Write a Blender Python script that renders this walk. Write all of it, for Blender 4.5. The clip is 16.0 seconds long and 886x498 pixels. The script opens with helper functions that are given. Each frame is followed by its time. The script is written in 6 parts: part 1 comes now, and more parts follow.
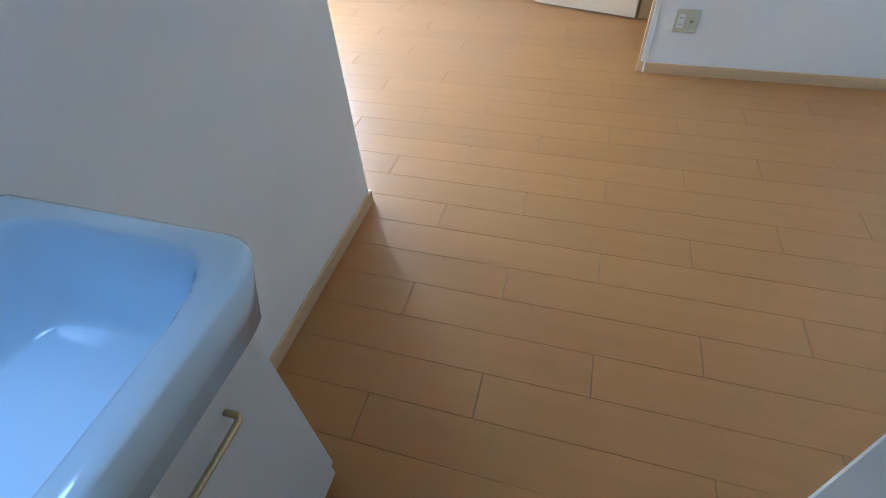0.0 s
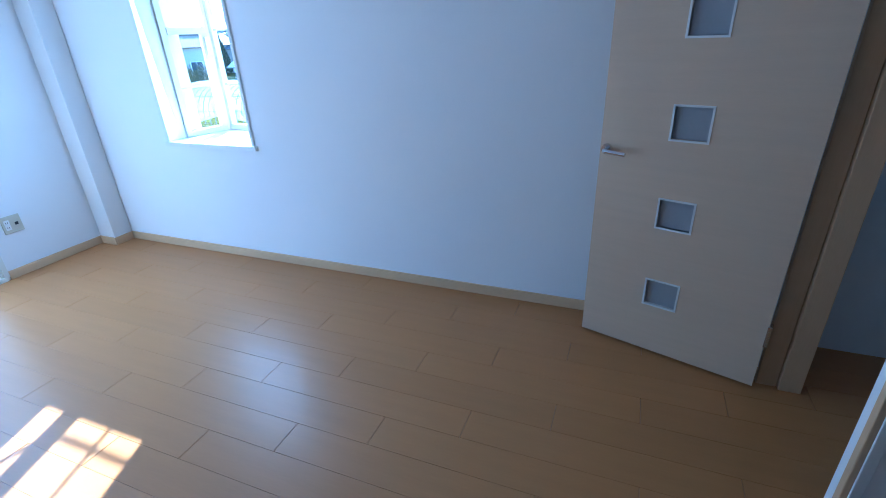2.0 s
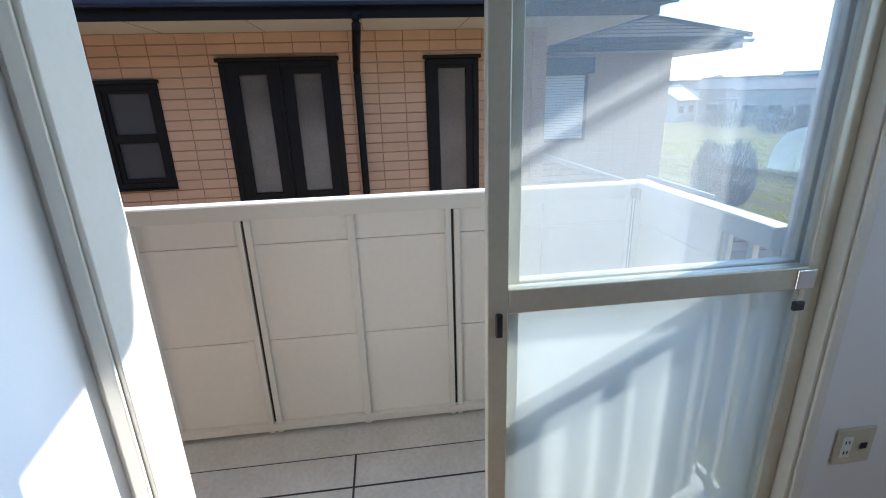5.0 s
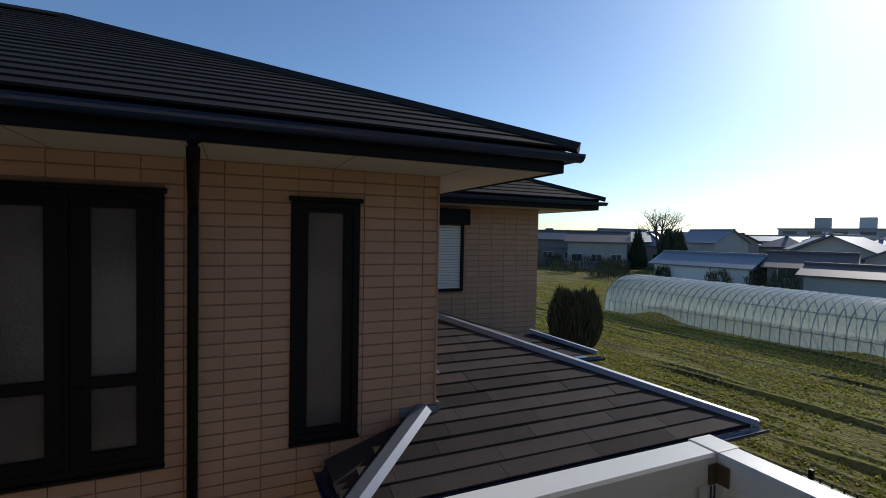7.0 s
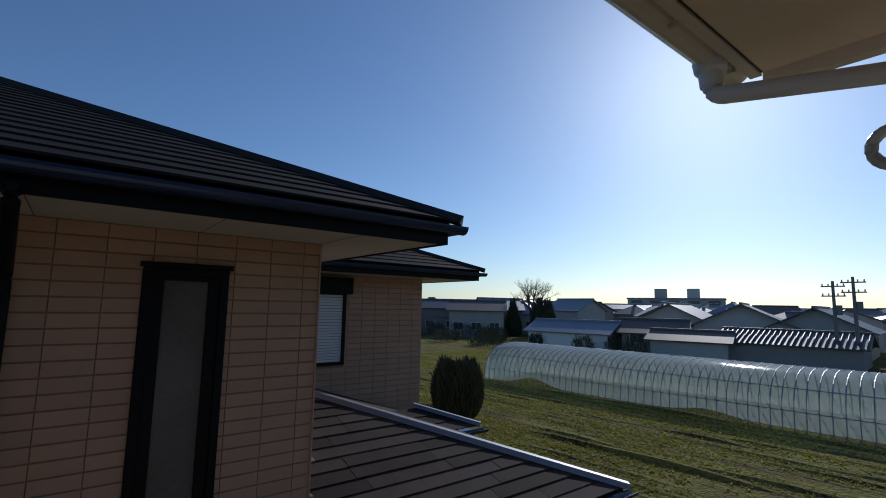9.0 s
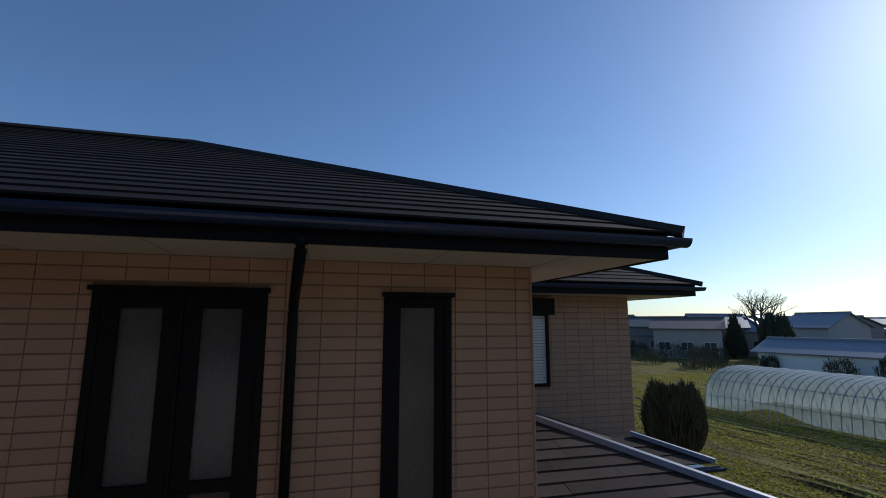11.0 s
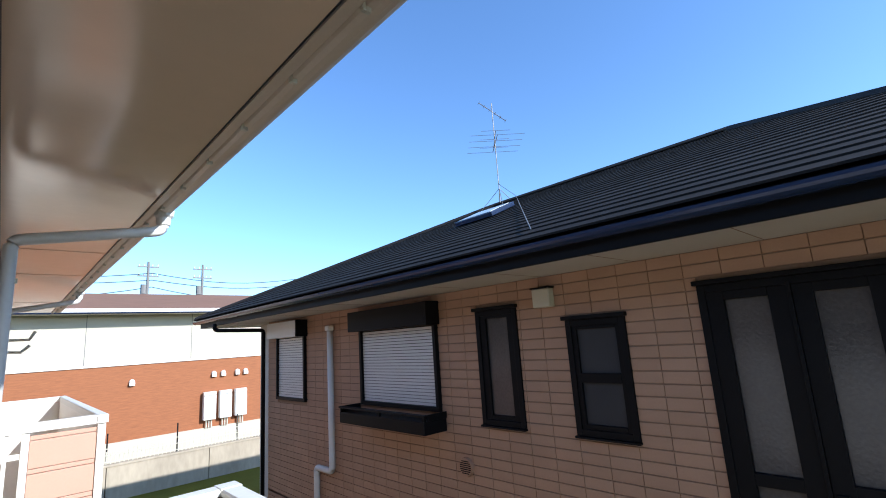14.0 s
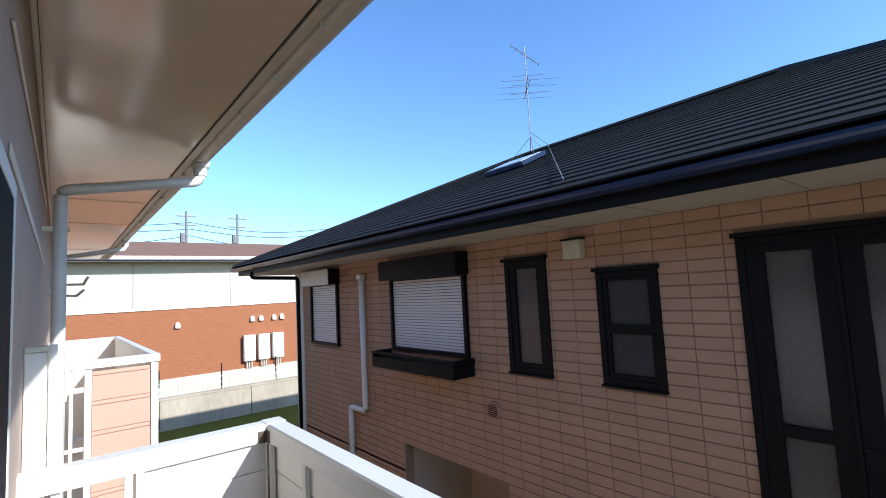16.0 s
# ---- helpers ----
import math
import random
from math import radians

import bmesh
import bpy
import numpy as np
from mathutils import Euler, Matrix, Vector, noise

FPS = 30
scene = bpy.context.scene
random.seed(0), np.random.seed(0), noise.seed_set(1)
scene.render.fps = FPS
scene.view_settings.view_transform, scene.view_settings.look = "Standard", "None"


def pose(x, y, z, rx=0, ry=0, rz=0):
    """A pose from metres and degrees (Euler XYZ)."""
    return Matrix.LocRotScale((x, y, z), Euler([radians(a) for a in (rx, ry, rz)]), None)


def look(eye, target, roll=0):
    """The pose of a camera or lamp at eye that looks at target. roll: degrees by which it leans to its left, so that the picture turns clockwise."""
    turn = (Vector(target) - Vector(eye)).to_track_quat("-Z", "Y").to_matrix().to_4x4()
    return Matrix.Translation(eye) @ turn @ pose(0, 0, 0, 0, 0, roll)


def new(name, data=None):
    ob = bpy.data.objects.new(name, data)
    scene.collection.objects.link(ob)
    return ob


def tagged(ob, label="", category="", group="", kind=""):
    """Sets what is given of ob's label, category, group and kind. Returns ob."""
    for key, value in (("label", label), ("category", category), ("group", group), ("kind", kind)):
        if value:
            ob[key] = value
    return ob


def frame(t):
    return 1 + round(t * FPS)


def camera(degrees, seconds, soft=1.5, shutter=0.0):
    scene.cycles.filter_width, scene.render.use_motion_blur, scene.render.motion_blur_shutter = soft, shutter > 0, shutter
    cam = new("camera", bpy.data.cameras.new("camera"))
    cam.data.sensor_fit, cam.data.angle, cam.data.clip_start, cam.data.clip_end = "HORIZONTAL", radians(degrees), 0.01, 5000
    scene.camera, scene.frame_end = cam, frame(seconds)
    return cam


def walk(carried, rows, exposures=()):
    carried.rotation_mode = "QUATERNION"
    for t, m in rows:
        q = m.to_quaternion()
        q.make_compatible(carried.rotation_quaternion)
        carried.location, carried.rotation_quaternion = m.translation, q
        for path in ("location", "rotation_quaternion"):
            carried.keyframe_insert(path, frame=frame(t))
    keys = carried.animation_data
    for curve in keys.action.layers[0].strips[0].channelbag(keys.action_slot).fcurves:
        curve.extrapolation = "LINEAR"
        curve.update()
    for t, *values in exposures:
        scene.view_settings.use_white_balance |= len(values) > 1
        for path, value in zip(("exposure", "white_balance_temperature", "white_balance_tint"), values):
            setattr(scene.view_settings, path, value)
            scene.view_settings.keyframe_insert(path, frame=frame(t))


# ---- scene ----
cam = camera(87.1, 16.0, soft=1.0)

# camera path: seconds, eye, target, roll
PATH = [
    (0, (4.212, -1.515, 1.344), (3.767, -0.211, -0.106), -4.2),
    (0.5, (4.22, -1.087, 1.345), (3.928, 0.368, 0.004), -2.3),
    (1, (4.243, -0.626, 1.43), (3.977, 1.03, 0.34), -1.8),
    (1.5, (4.151, -0.201, 1.474), (3.845, 1.573, 0.602), -1.2),
    (2, (3.9, 0.219, 1.446), (3.207, 1.893, 0.601), -2.5),
    (2.5, (3.511, 0.497, 1.366), (2.346, 1.929, 0.596), -2.7),
    (3, (3.073, 0.714, 1.347), (1.502, 1.702, 0.601), -3.3),
    (3.5, (2.529, 0.739, 1.327), (0.755, 1.327, 0.614), -3.0),
    (4, (1.981, 0.743, 1.343), (0.157, 1.103, 0.605), -2.1),
    (4.2, (1.767, 0.71, 1.333), (-0.078, 0.983, 0.611), -2.0),
    (6.3, (-0.045, 0.609, 1.371), (-1.96, 1.073, 1.031), 0.0),
    (6.5, (-0.119, 0.64, 1.392), (-2.019, 1.207, 1.125), 0.5),
    (7, (-0.232, 0.704, 1.436), (-2.06, 1.513, 1.376), 1.1),
    (7.5, (-0.283, 0.719, 1.458), (-1.992, 1.756, 1.517), 1.9),
    (8, (-0.295, 0.749, 1.458), (-1.921, 1.902, 1.618), 2.1),
    (8.2, (-0.304, 0.754, 1.454), (-1.906, 1.937, 1.641), 2.0),
    (10.3, (-0.349, 0.718, 1.456), (-1.934, 1.895, 1.774), 0.0),
    (10.5, (-0.35, 0.699, 1.466), (-2.028, 1.741, 1.785), 0.4),
    (11, (-0.39, 0.583, 1.473), (-2.297, 1.096, 1.789), 0.1),
    (11.5, (-0.373, 0.49, 1.485), (-2.338, 0.286, 1.795), -1.4),
    (12, (-0.34, 0.419, 1.464), (-2.128, -0.409, 1.805), -2.6),
    (12.5, (-0.323, 0.382, 1.466), (-1.934, -0.75, 1.82), -3.3),
    (13, (-0.32, 0.365, 1.457), (-1.802, -0.928, 1.818), -3.5),
    (13.5, (-0.323, 0.358, 1.455), (-1.724, -1.022, 1.819), -3.7),
    (14, (-0.311, 0.363, 1.437), (-1.663, -1.062, 1.812), -3.8),
    (14.5, (-0.277, 0.361, 1.443), (-1.605, -1.085, 1.823), -3.7),
    (15, (-0.309, 0.365, 1.439), (-1.61, -1.108, 1.815), -3.4),
    (15.5, (-0.305, 0.359, 1.437), (-1.589, -1.131, 1.797), -3.2),
    (16, (-0.298, 0.357, 1.439), (-1.569, -1.177, 1.611), -3.0),
]
EXPOSURES = [
    (0.0, 5.6, 5650, 7), (0.5, 5.35, 5250, 8), (1.0, 4.6, 4400, 8), (1.5, 4.0, 4250, 8), (2.0, 3.6, 4300, 7), (2.5, 2.75, 4400, 4),
    (3.0, 2.15, 4900, 10), (3.5, 2.1, 5250, 12), (4.2, 2.05, 5700, 14), (6.3, 1.25, 6300, 13), (6.6, 0.72, 6250, 12), (7.0, -0.2, 6100, 12), (7.5, -0.7, 5800, 13),
    (8.0, -0.7, 5750, 13), (10.5, -0.7, 5750, 13), (11.0, -0.4, 5850, 13), (11.5, 0.5, 5850, 11), (12.0, 1.15, 5850, 11), (12.6, 1.15, 5700, 11), (14.0, 1.15, 5650, 11), (16.0, 1.1, 5600, 11)]
walk(cam, [(t, look(eye, target, roll)) for t, eye, target, roll in PATH], EXPOSURES)

# ---- world, sun, exposure ----
SUN = Vector((-0.325, 0.832, 0.456)).normalized()
world = bpy.data.worlds.new("sky")
scene.world = world
world.use_nodes = True
wn = world.node_tree
sky = wn.nodes.new("ShaderNodeTexSky")
sky.sky_type = "NISHITA"
sky.sun_disc = False
sky.sun_elevation = math.asin(SUN.z)
sky.sun_rotation = math.atan2(SUN.x, SUN.y)
sky.air_density, sky.dust_density, sky.ozone_density = 1.0, 0.5, 1.6
haze = wn.nodes.new("ShaderNodeMix")
haze.data_type, haze.blend_type = "RGBA", "MULTIPLY"
haze.inputs["Factor"].default_value = 1.0
haze.inputs["B"].default_value = (0.79, 0.95, 1.1, 1)
wn.links.new(sky.outputs["Color"], haze.inputs["A"])
wn.links.new(haze.outputs["Result"], wn.nodes["Background"].inputs["Color"])
wn.nodes["Background"].inputs["Strength"].default_value = 0.12
sun = new("sun", bpy.data.lights.new("sun", "SUN"))
sun.data.energy, sun.data.angle, sun.data.color = 3.5, radians(0.53), (1.0, 0.93, 0.82)
sun.matrix_world = look((0, 0, 30), Vector((0, 0, 30)) - SUN)


def window_light(place, target, w, h, power):
    lamp = new("window_light", bpy.data.lights.new("window_light", "AREA"))
    lamp.data.shape, lamp.data.size, lamp.data.size_y = "RECTANGLE", w, h
    lamp.data.energy, lamp.data.color = power, (0.55, 0.77, 1.0)
    lamp.matrix_world = look(place, target)
    return lamp


window_light((0.03, 0.86, 0.95), (3, 0.86, 0.9), 1.5, 1.6, 2.2)
window_light((1.23, 2.6, 1.4), (1.23, 0, 1.2), 0.7, 1.0, 2.1)


# ---- materials ----
def mat(name, col, rough=0.6, var=0.08, scale=3.0, fine=60.0, bump=0.1, metal=0.0, stretch=(1, 1, 1), rand=0.0, spec=0.5, dark=None, coat=0.0, island=False):
    m = bpy.data.materials.new(name)
    m.use_nodes = True
    t = m.node_tree
    b = t.nodes["Principled BSDF"]
    co = t.nodes.new("ShaderNodeTexCoord")
    mp = t.nodes.new("ShaderNodeMapping")
    mp.inputs["Scale"].default_value = stretch
    t.links.new(co.outputs["Object"], mp.inputs["Vector"])
    n1, n2 = t.nodes.new("ShaderNodeTexNoise"), t.nodes.new("ShaderNodeTexNoise")
    n1.inputs["Scale"].default_value, n2.inputs["Scale"].default_value = scale, fine
    n1.inputs["Detail"].default_value, n2.inputs["Detail"].default_value = 5, 3
    for n in (n1, n2):
        t.links.new(mp.outputs["Vector"], n.inputs["Vector"])
    mix = t.nodes.new("ShaderNodeMix")
    mix.data_type = "RGBA"
    d = dark or [c * (1 - 2.2 * var) for c in col]
    mix.inputs["A"].default_value = (*d, 1)
    mix.inputs["B"].default_value = (*[min(1, c * (1 + var)) for c in col], 1)
    ad = t.nodes.new("ShaderNodeMath")
    ad.operation = "MULTIPLY_ADD"
    ad.inputs[1].default_value = 0.45
    t.links.new(n2.outputs["Fac"], ad.inputs[0])
    sc = t.nodes.new("ShaderNodeMath")
    sc.operation = "MULTIPLY"
    sc.inputs[1].default_value = 0.75
    t.links.new(n1.outputs["Fac"], sc.inputs[0])
    t.links.new(sc.outputs[0], ad.inputs[2])
    t.links.new(ad.outputs[0], mix.inputs["Factor"])
    out = mix.outputs["Result"]
    if rand:
        oi = t.nodes.new("ShaderNodeNewGeometry" if island else "ShaderNodeObjectInfo")
        hs = t.nodes.new("ShaderNodeHueSaturation")
        mr = t.nodes.new("ShaderNodeMapRange")
        mr.inputs["To Min"].default_value, mr.inputs["To Max"].default_value = 1 - rand, 1 + rand
        t.links.new(oi.outputs["Random Per Island" if island else "Random"], mr.inputs["Value"])
        t.links.new(mr.outputs["Result"], hs.inputs["Value"])
        t.links.new(out, hs.inputs["Color"])
        out = hs.outputs["Color"]
    t.links.new(out, b.inputs["Base Color"])
    b.inputs["Roughness"].default_value, b.inputs["Metallic"].default_value = rough, metal
    b.inputs["Specular IOR Level"].default_value = spec
    b.inputs["Coat Weight"].default_value = coat
    b.inputs["Coat Roughness"].default_value = 0.12
    if bump:
        bp = t.nodes.new("ShaderNodeBump")
        bp.inputs["Strength"].default_value, bp.inputs["Distance"].default_value = bump, 0.004
        t.links.new(ad.outputs[0], bp.inputs["Height"])
        t.links.new(bp.outputs["Normal"], b.inputs["Normal"])
    return m


def glass_mat(name, rough=0.0, tint=(0.95, 0.98, 0.98), thin=True):
    m = bpy.data.materials.new(name)
    m.use_nodes = True
    t = m.node_tree
    t.nodes.remove(t.nodes["Principled BSDF"])
    o = t.nodes["Material Output"]
    tr, gl, mx, fr, pw, ma = (t.nodes.new("ShaderNode" + k) for k in ("BsdfTransparent", "BsdfGlossy", "MixShader", "LayerWeight", "Math", "Math"))
    tr.inputs["Color"].default_value = (*tint, 1)
    gl.inputs["Roughness"].default_value = rough
    pw.operation, ma.operation = "POWER", "MULTIPLY_ADD"
    pw.inputs[1].default_value = 4.0
    ma.inputs[1].default_value, ma.inputs[2].default_value = 0.5, 0.025
    t.links.new(fr.outputs["Facing"], pw.inputs[0])
    t.links.new(pw.outputs[0], ma.inputs[0])
    t.links.new(ma.outputs[0], mx.inputs[0])
    t.links.new(tr.outputs[0], mx.inputs[1])
    t.links.new(gl.outputs[0], mx.inputs[2])
    t.links.new(mx.outputs[0], o.inputs["Surface"])
    return m


def film_mat(name):
    """Greenhouse film: part clear, part milky, glossy."""
    m = bpy.data.materials.new(name)
    m.use_nodes = True
    t = m.node_tree
    b, o = t.nodes["Principled BSDF"], t.nodes["Material Output"]
    b.inputs["Base Color"].default_value = (0.75, 0.8, 0.8, 1)
    b.inputs["Roughness"].default_value = 0.12
    tl, tr, m1, m2, n = (t.nodes.new("ShaderNode" + k) for k in ("BsdfTranslucent", "BsdfTransparent", "MixShader", "MixShader", "TexNoise"))
    n.inputs["Scale"].default_value = 1.4
    n.inputs["Detail"].default_value = 4
    tl.inputs["Color"].default_value = (0.75, 0.82, 0.82, 1)
    tr.inputs["Color"].default_value = (0.9, 0.95, 0.95, 1)
    m1.inputs[0].default_value = 0.5
    t.links.new(b.outputs[0], m1.inputs[1])
    t.links.new(tl.outputs[0], m1.inputs[2])
    mr = t.nodes.new("ShaderNodeMapRange")
    mr.inputs["From Min"].default_value, mr.inputs["From Max"].default_value = 0.3, 0.7
    mr.inputs["To Min"].default_value, mr.inputs["To Max"].default_value = 0.45, 0.78
    t.links.new(n.outputs["Fac"], mr.inputs["Value"])
    t.links.new(mr.outputs["Result"], m2.inputs[0])
    t.links.new(m1.outputs[0], m2.inputs[1])
    t.links.new(tr.outputs[0], m2.inputs[2])
    t.links.new(m2.outputs[0], o.inputs["Surface"])
    return m


M_PAPER = mat("white_wallpaper", (0.82, 0.82, 0.81), 0.85, 0.02, 2.0, 220.0, 0.25)
M_CEIL = mat("ceiling_paper", (0.8, 0.8, 0.79), 0.9, 0.02, 2.0, 200.0, 0.2)
M_PLANK = mat("maple_plank", (0.44, 0.21, 0.07), 0.38, 0.07, 2.5, 28.0, 0.06, stretch=(0.6, 9, 9), rand=0.035, coat=0.05, spec=0.4)
M_JOINT = mat("floor_joint", (0.1, 0.055, 0.028), 0.8)
M_MAPLE = mat("maple_trim", (0.6, 0.41, 0.23), 0.4, 0.08, 3.0, 40.0, 0.06, stretch=(6, 6, 0.6))
M_MAPLE_H = mat("maple_skirting", (0.64, 0.45, 0.26), 0.42, 0.08, 2.0, 30.0, 0.06, stretch=(1, 1, 8))
M_DOOR = mat("pale_door_wood", (0.62, 0.47, 0.32), 0.45, 0.05, 3.0, 40.0, 0.05, stretch=(0.7, 0.7, 12))
M_DARKWOOD = mat("brown_casing", (0.28, 0.155, 0.085), 0.45, 0.15, 4.0, 40.0, 0.08, stretch=(6, 6, 0.6))
M_WHITEPL = mat("white_plastic", (0.78, 0.78, 0.75), 0.4, 0.02, 8.0, 90.0, 0.02)
M_BEIGEPL = mat("beige_plastic", (0.56, 0.53, 0.41), 0.45, 0.04, 8.0, 90.0, 0.02)
M_BLACKPL = mat("black_plastic", (0.03, 0.03, 0.035), 0.4, 0.1)
M_LCD = mat("dark_display", (0.08, 0.11, 0.15), 0.2, 0.1)
M_CHROME = mat("satin_chrome", (0.7, 0.7, 0.72), 0.22, 0.03, metal=1.0, bump=0)
M_BRASS = mat("brushed_brass", (0.55, 0.45, 0.26), 0.35, 0.08, metal=1.0, bump=0.03)
M_PORC = mat("glazed_basin", (0.62, 0.78, 0.9), 0.12, 0.01, 2.0, 30.0, 0.0, coat=0.5)
M_CAB = mat("white_cabinet", (0.68, 0.68, 0.67), 0.4, 0.02, 3.0, 60.0, 0.02)
M_ALU = mat("stained_aluminium", (0.62, 0.6, 0.5), 0.38, 0.12, 5.0, 60.0, 0.05, metal=0.35)
M_ALUW = mat("cream_frame", (0.74, 0.73, 0.65), 0.42, 0.06, 5.0, 60.0, 0.04)
M_BALC = mat("white_balcony_panel", (0.86, 0.83, 0.765), 0.45, 0.05, 1.5, 40.0, 0.04)
M_BALCAP = mat("white_rail_cap", (0.78, 0.76, 0.7), 0.4, 0.05, 2.0, 40.0, 0.04)
M_DECK = mat("grey_balcony_deck", (0.7, 0.7, 0.67), 0.7, 0.15, 2.5, 50.0, 0.15, dark=(0.33, 0.32, 0.3))
M_BRONZE = mat("stained_bronze", (0.14, 0.1, 0.065), 0.5, 0.2, 8.0, 60.0, 0.1, metal=0.3)
M_SOFFIT = mat("cream_soffit", (0.78, 0.62, 0.45), 0.16, 0.05, 1.6, 7.0, 0.6)
M_EAVE = mat("beige_eave_paint", (0.66, 0.57, 0.45), 0.4, 0.07, 2.0, 40.0, 0.08)
M_STUCCO = mat("cream_stucco", (0.52, 0.4, 0.31), 0.7, 0.08, 2.0, 90.0, 0.5, spec=0.3)
M_PVC = mat("white_drainpipe", (0.72, 0.71, 0.67), 0.4, 0.05, 3.0, 40.0, 0.02)
M_SIDING = mat("pink_beige_siding", (0.43, 0.262, 0.165), 0.75, 0.09, 2.5, 70.0, 0.35, rand=0.045)
M_SIDING2 = mat("pink_beige_siding_joined", (0.43, 0.262, 0.165), 0.75, 0.09, 2.5, 70.0, 0.35, rand=0.045, island=True)
M_MORTAR = mat("siding_joint", (0.3, 0.2, 0.135), 0.9, 0.1)
M_BLACKF = mat("black_window_frame", (0.007, 0.007, 0.008), 0.5, 0.15, 4.0, 50.0, 0.02, spec=0.12)
# navy paint, its blue raised to stand in for reflected sky
M_GUTTER = mat("navy_gutter_sky_tint", (0.014, 0.028, 0.07), 0.26, 0.15, 3.0, 40.0, 0.02, spec=0.5)
M_SLATE = mat("black_roof_slate", (0.028, 0.0245, 0.022), 0.85, 0.25, 2.5, 60.0, 0.6, rand=0.15, spec=0.1)
M_SLATE2 = mat("brown_roof_slate", (0.055, 0.042, 0.036), 0.85, 0.25, 3.0, 50.0, 0.7, rand=0.4, dark=(0.022, 0.017, 0.015), spec=0.12)
M_SLATE3 = mat("pale_worn_slate", (0.15, 0.145, 0.14), 0.7, 0.25, 4.0, 60.0, 0.6, rand=0.35, spec=0.3)
M_CAP = mat("grey_roof_cap", (0.22, 0.23, 0.26), 0.45, 0.1, 3.0, 30.0, 0.05, metal=0.4)
M_SOFW = mat("white_house_soffit", (0.6, 0.56, 0.5), 0.75, 0.04, 2.0, 50.0, 0.05)
M_SHUT = mat("silver_shutter", (0.68, 0.68, 0.66), 0.4, 0.04, 3.0, 50.0, 0.03)
M_PINK = mat("pink_board_siding", (0.53, 0.315, 0.23), 0.6, 0.05, 2.0, 60.0, 0.1)
M_GLASS = glass_mat("clear_glass")


def dusty_glass(name, dust):
    """Clear glass under a thin film of dust that catches the sun."""
    m = glass_mat(name)
    t = m.node_tree
    o = t.nodes["Material Output"]
    clear = o.inputs["Surface"].links[0].from_socket
    tl, mx, n, mr = (t.nodes.new("ShaderNode" + k) for k in ("BsdfTranslucent", "MixShader", "TexNoise", "MapRange"))
    tl.inputs["Color"].default_value = (0.9, 0.93, 0.95, 1)
    n.inputs["Scale"].default_value, n.inputs["Detail"].default_value = 2.5, 6
    mr.inputs["From Min"].default_value, mr.inputs["From Max"].default_value = 0.3, 0.7
    mr.inputs["To Min"].default_value, mr.inputs["To Max"].default_value = dust * 0.8, dust * 1.2
    t.links.new(n.outputs["Fac"], mr.inputs["Value"])
    t.links.new(mr.outputs["Result"], mx.inputs[0])
    t.links.new(clear, mx.inputs[1])
    t.links.new(tl.outputs[0], mx.inputs[2])
    t.links.new(mx.outputs[0], o.inputs["Surface"])
    return m


M_DUSTY = dusty_glass("dusty_window_glass", 0.13)
M_FILM = film_mat("greenhouse_film")
M_SIDEPANE = mat("dark_side_glass", (0.015, 0.015, 0.02), 0.7, 0.1, bump=0, spec=0.03)


# ---- building helpers ----
def box(bm, x0, x1, y0, y1, z0, z1, bev=0.0, m=None):
    r = bmesh.ops.create_cube(bm, size=1.0)
    v = r["verts"]
    bmesh.ops.scale(bm, vec=(abs(x1 - x0), abs(y1 - y0), abs(z1 - z0)), verts=v)
    bmesh.ops.translate(bm, vec=((x0 + x1) / 2, (y0 + y1) / 2, (z0 + z1) / 2), verts=v)
    if bev:
        e = list({e for q in v for e in q.link_edges})
        r2 = bmesh.ops.bevel(bm, geom=e, offset=bev, segments=2, affect="EDGES", profile=0.5)
        v = list({q for f in r2["faces"] for q in f.verts} | {q for q in v if q.is_valid})
    if m is not None:
        bmesh.ops.transform(bm, matrix=m, verts=v)
    return v


def tube(bm, pts, r, seg=10, closed=True):
    """A round pipe along points."""
    pts = [Vector(p) for p in pts]
    rings = []
    up = Vector((0, 0, 1))
    for i, p in enumerate(pts):
        d = ((pts[min(i + 1, len(pts) - 1)] - p).normalized() + (p - pts[max(i - 1, 0)]).normalized())
        d.normalize()
        a = d.cross(up) if abs(d.z) < 0.95 else d.cross(Vector((0, 1, 0)))
        a.normalize()
        b = d.cross(a)
        rr = r[i] if isinstance(r, (list, tuple)) else r
        rings.append([bm.verts.new(p + rr * (math.cos(t) * a + math.sin(t) * b)) for t in (2 * math.pi * k / seg for k in range(seg))])
    for s, e in zip(rings, rings[1:]):
        for k in range(seg):
            bm.faces.new((s[k], s[(k + 1) % seg], e[(k + 1) % seg], e[k]))
    if closed:
        bm.faces.new(rings[0][::-1])
        bm.faces.new(rings[-1])


def bend(p, q, s, r=0.06, n=5):
    """Points of a rounded corner at q between p and s."""
    p, q, s = Vector(p), Vector(q), Vector(s)
    a, b = q + (p - q).normalized() * r, q + (s - q).normalized() * r
    return [a.lerp(q, t).lerp(q.lerp(b, t), t) for t in (i / n for i in range(n + 1))]


def prism(bm, outline, z0, z1):
    lo = [bm.verts.new((x, y, z0)) for x, y in outline]
    hi = [bm.verts.new((x, y, z1)) for x, y in outline]
    n = len(outline)
    bm.faces.new(lo[::-1])
    bm.faces.new(hi)
    for i in range(n):
        bm.faces.new((lo[i], lo[(i + 1) % n], hi[(i + 1) % n], hi[i]))


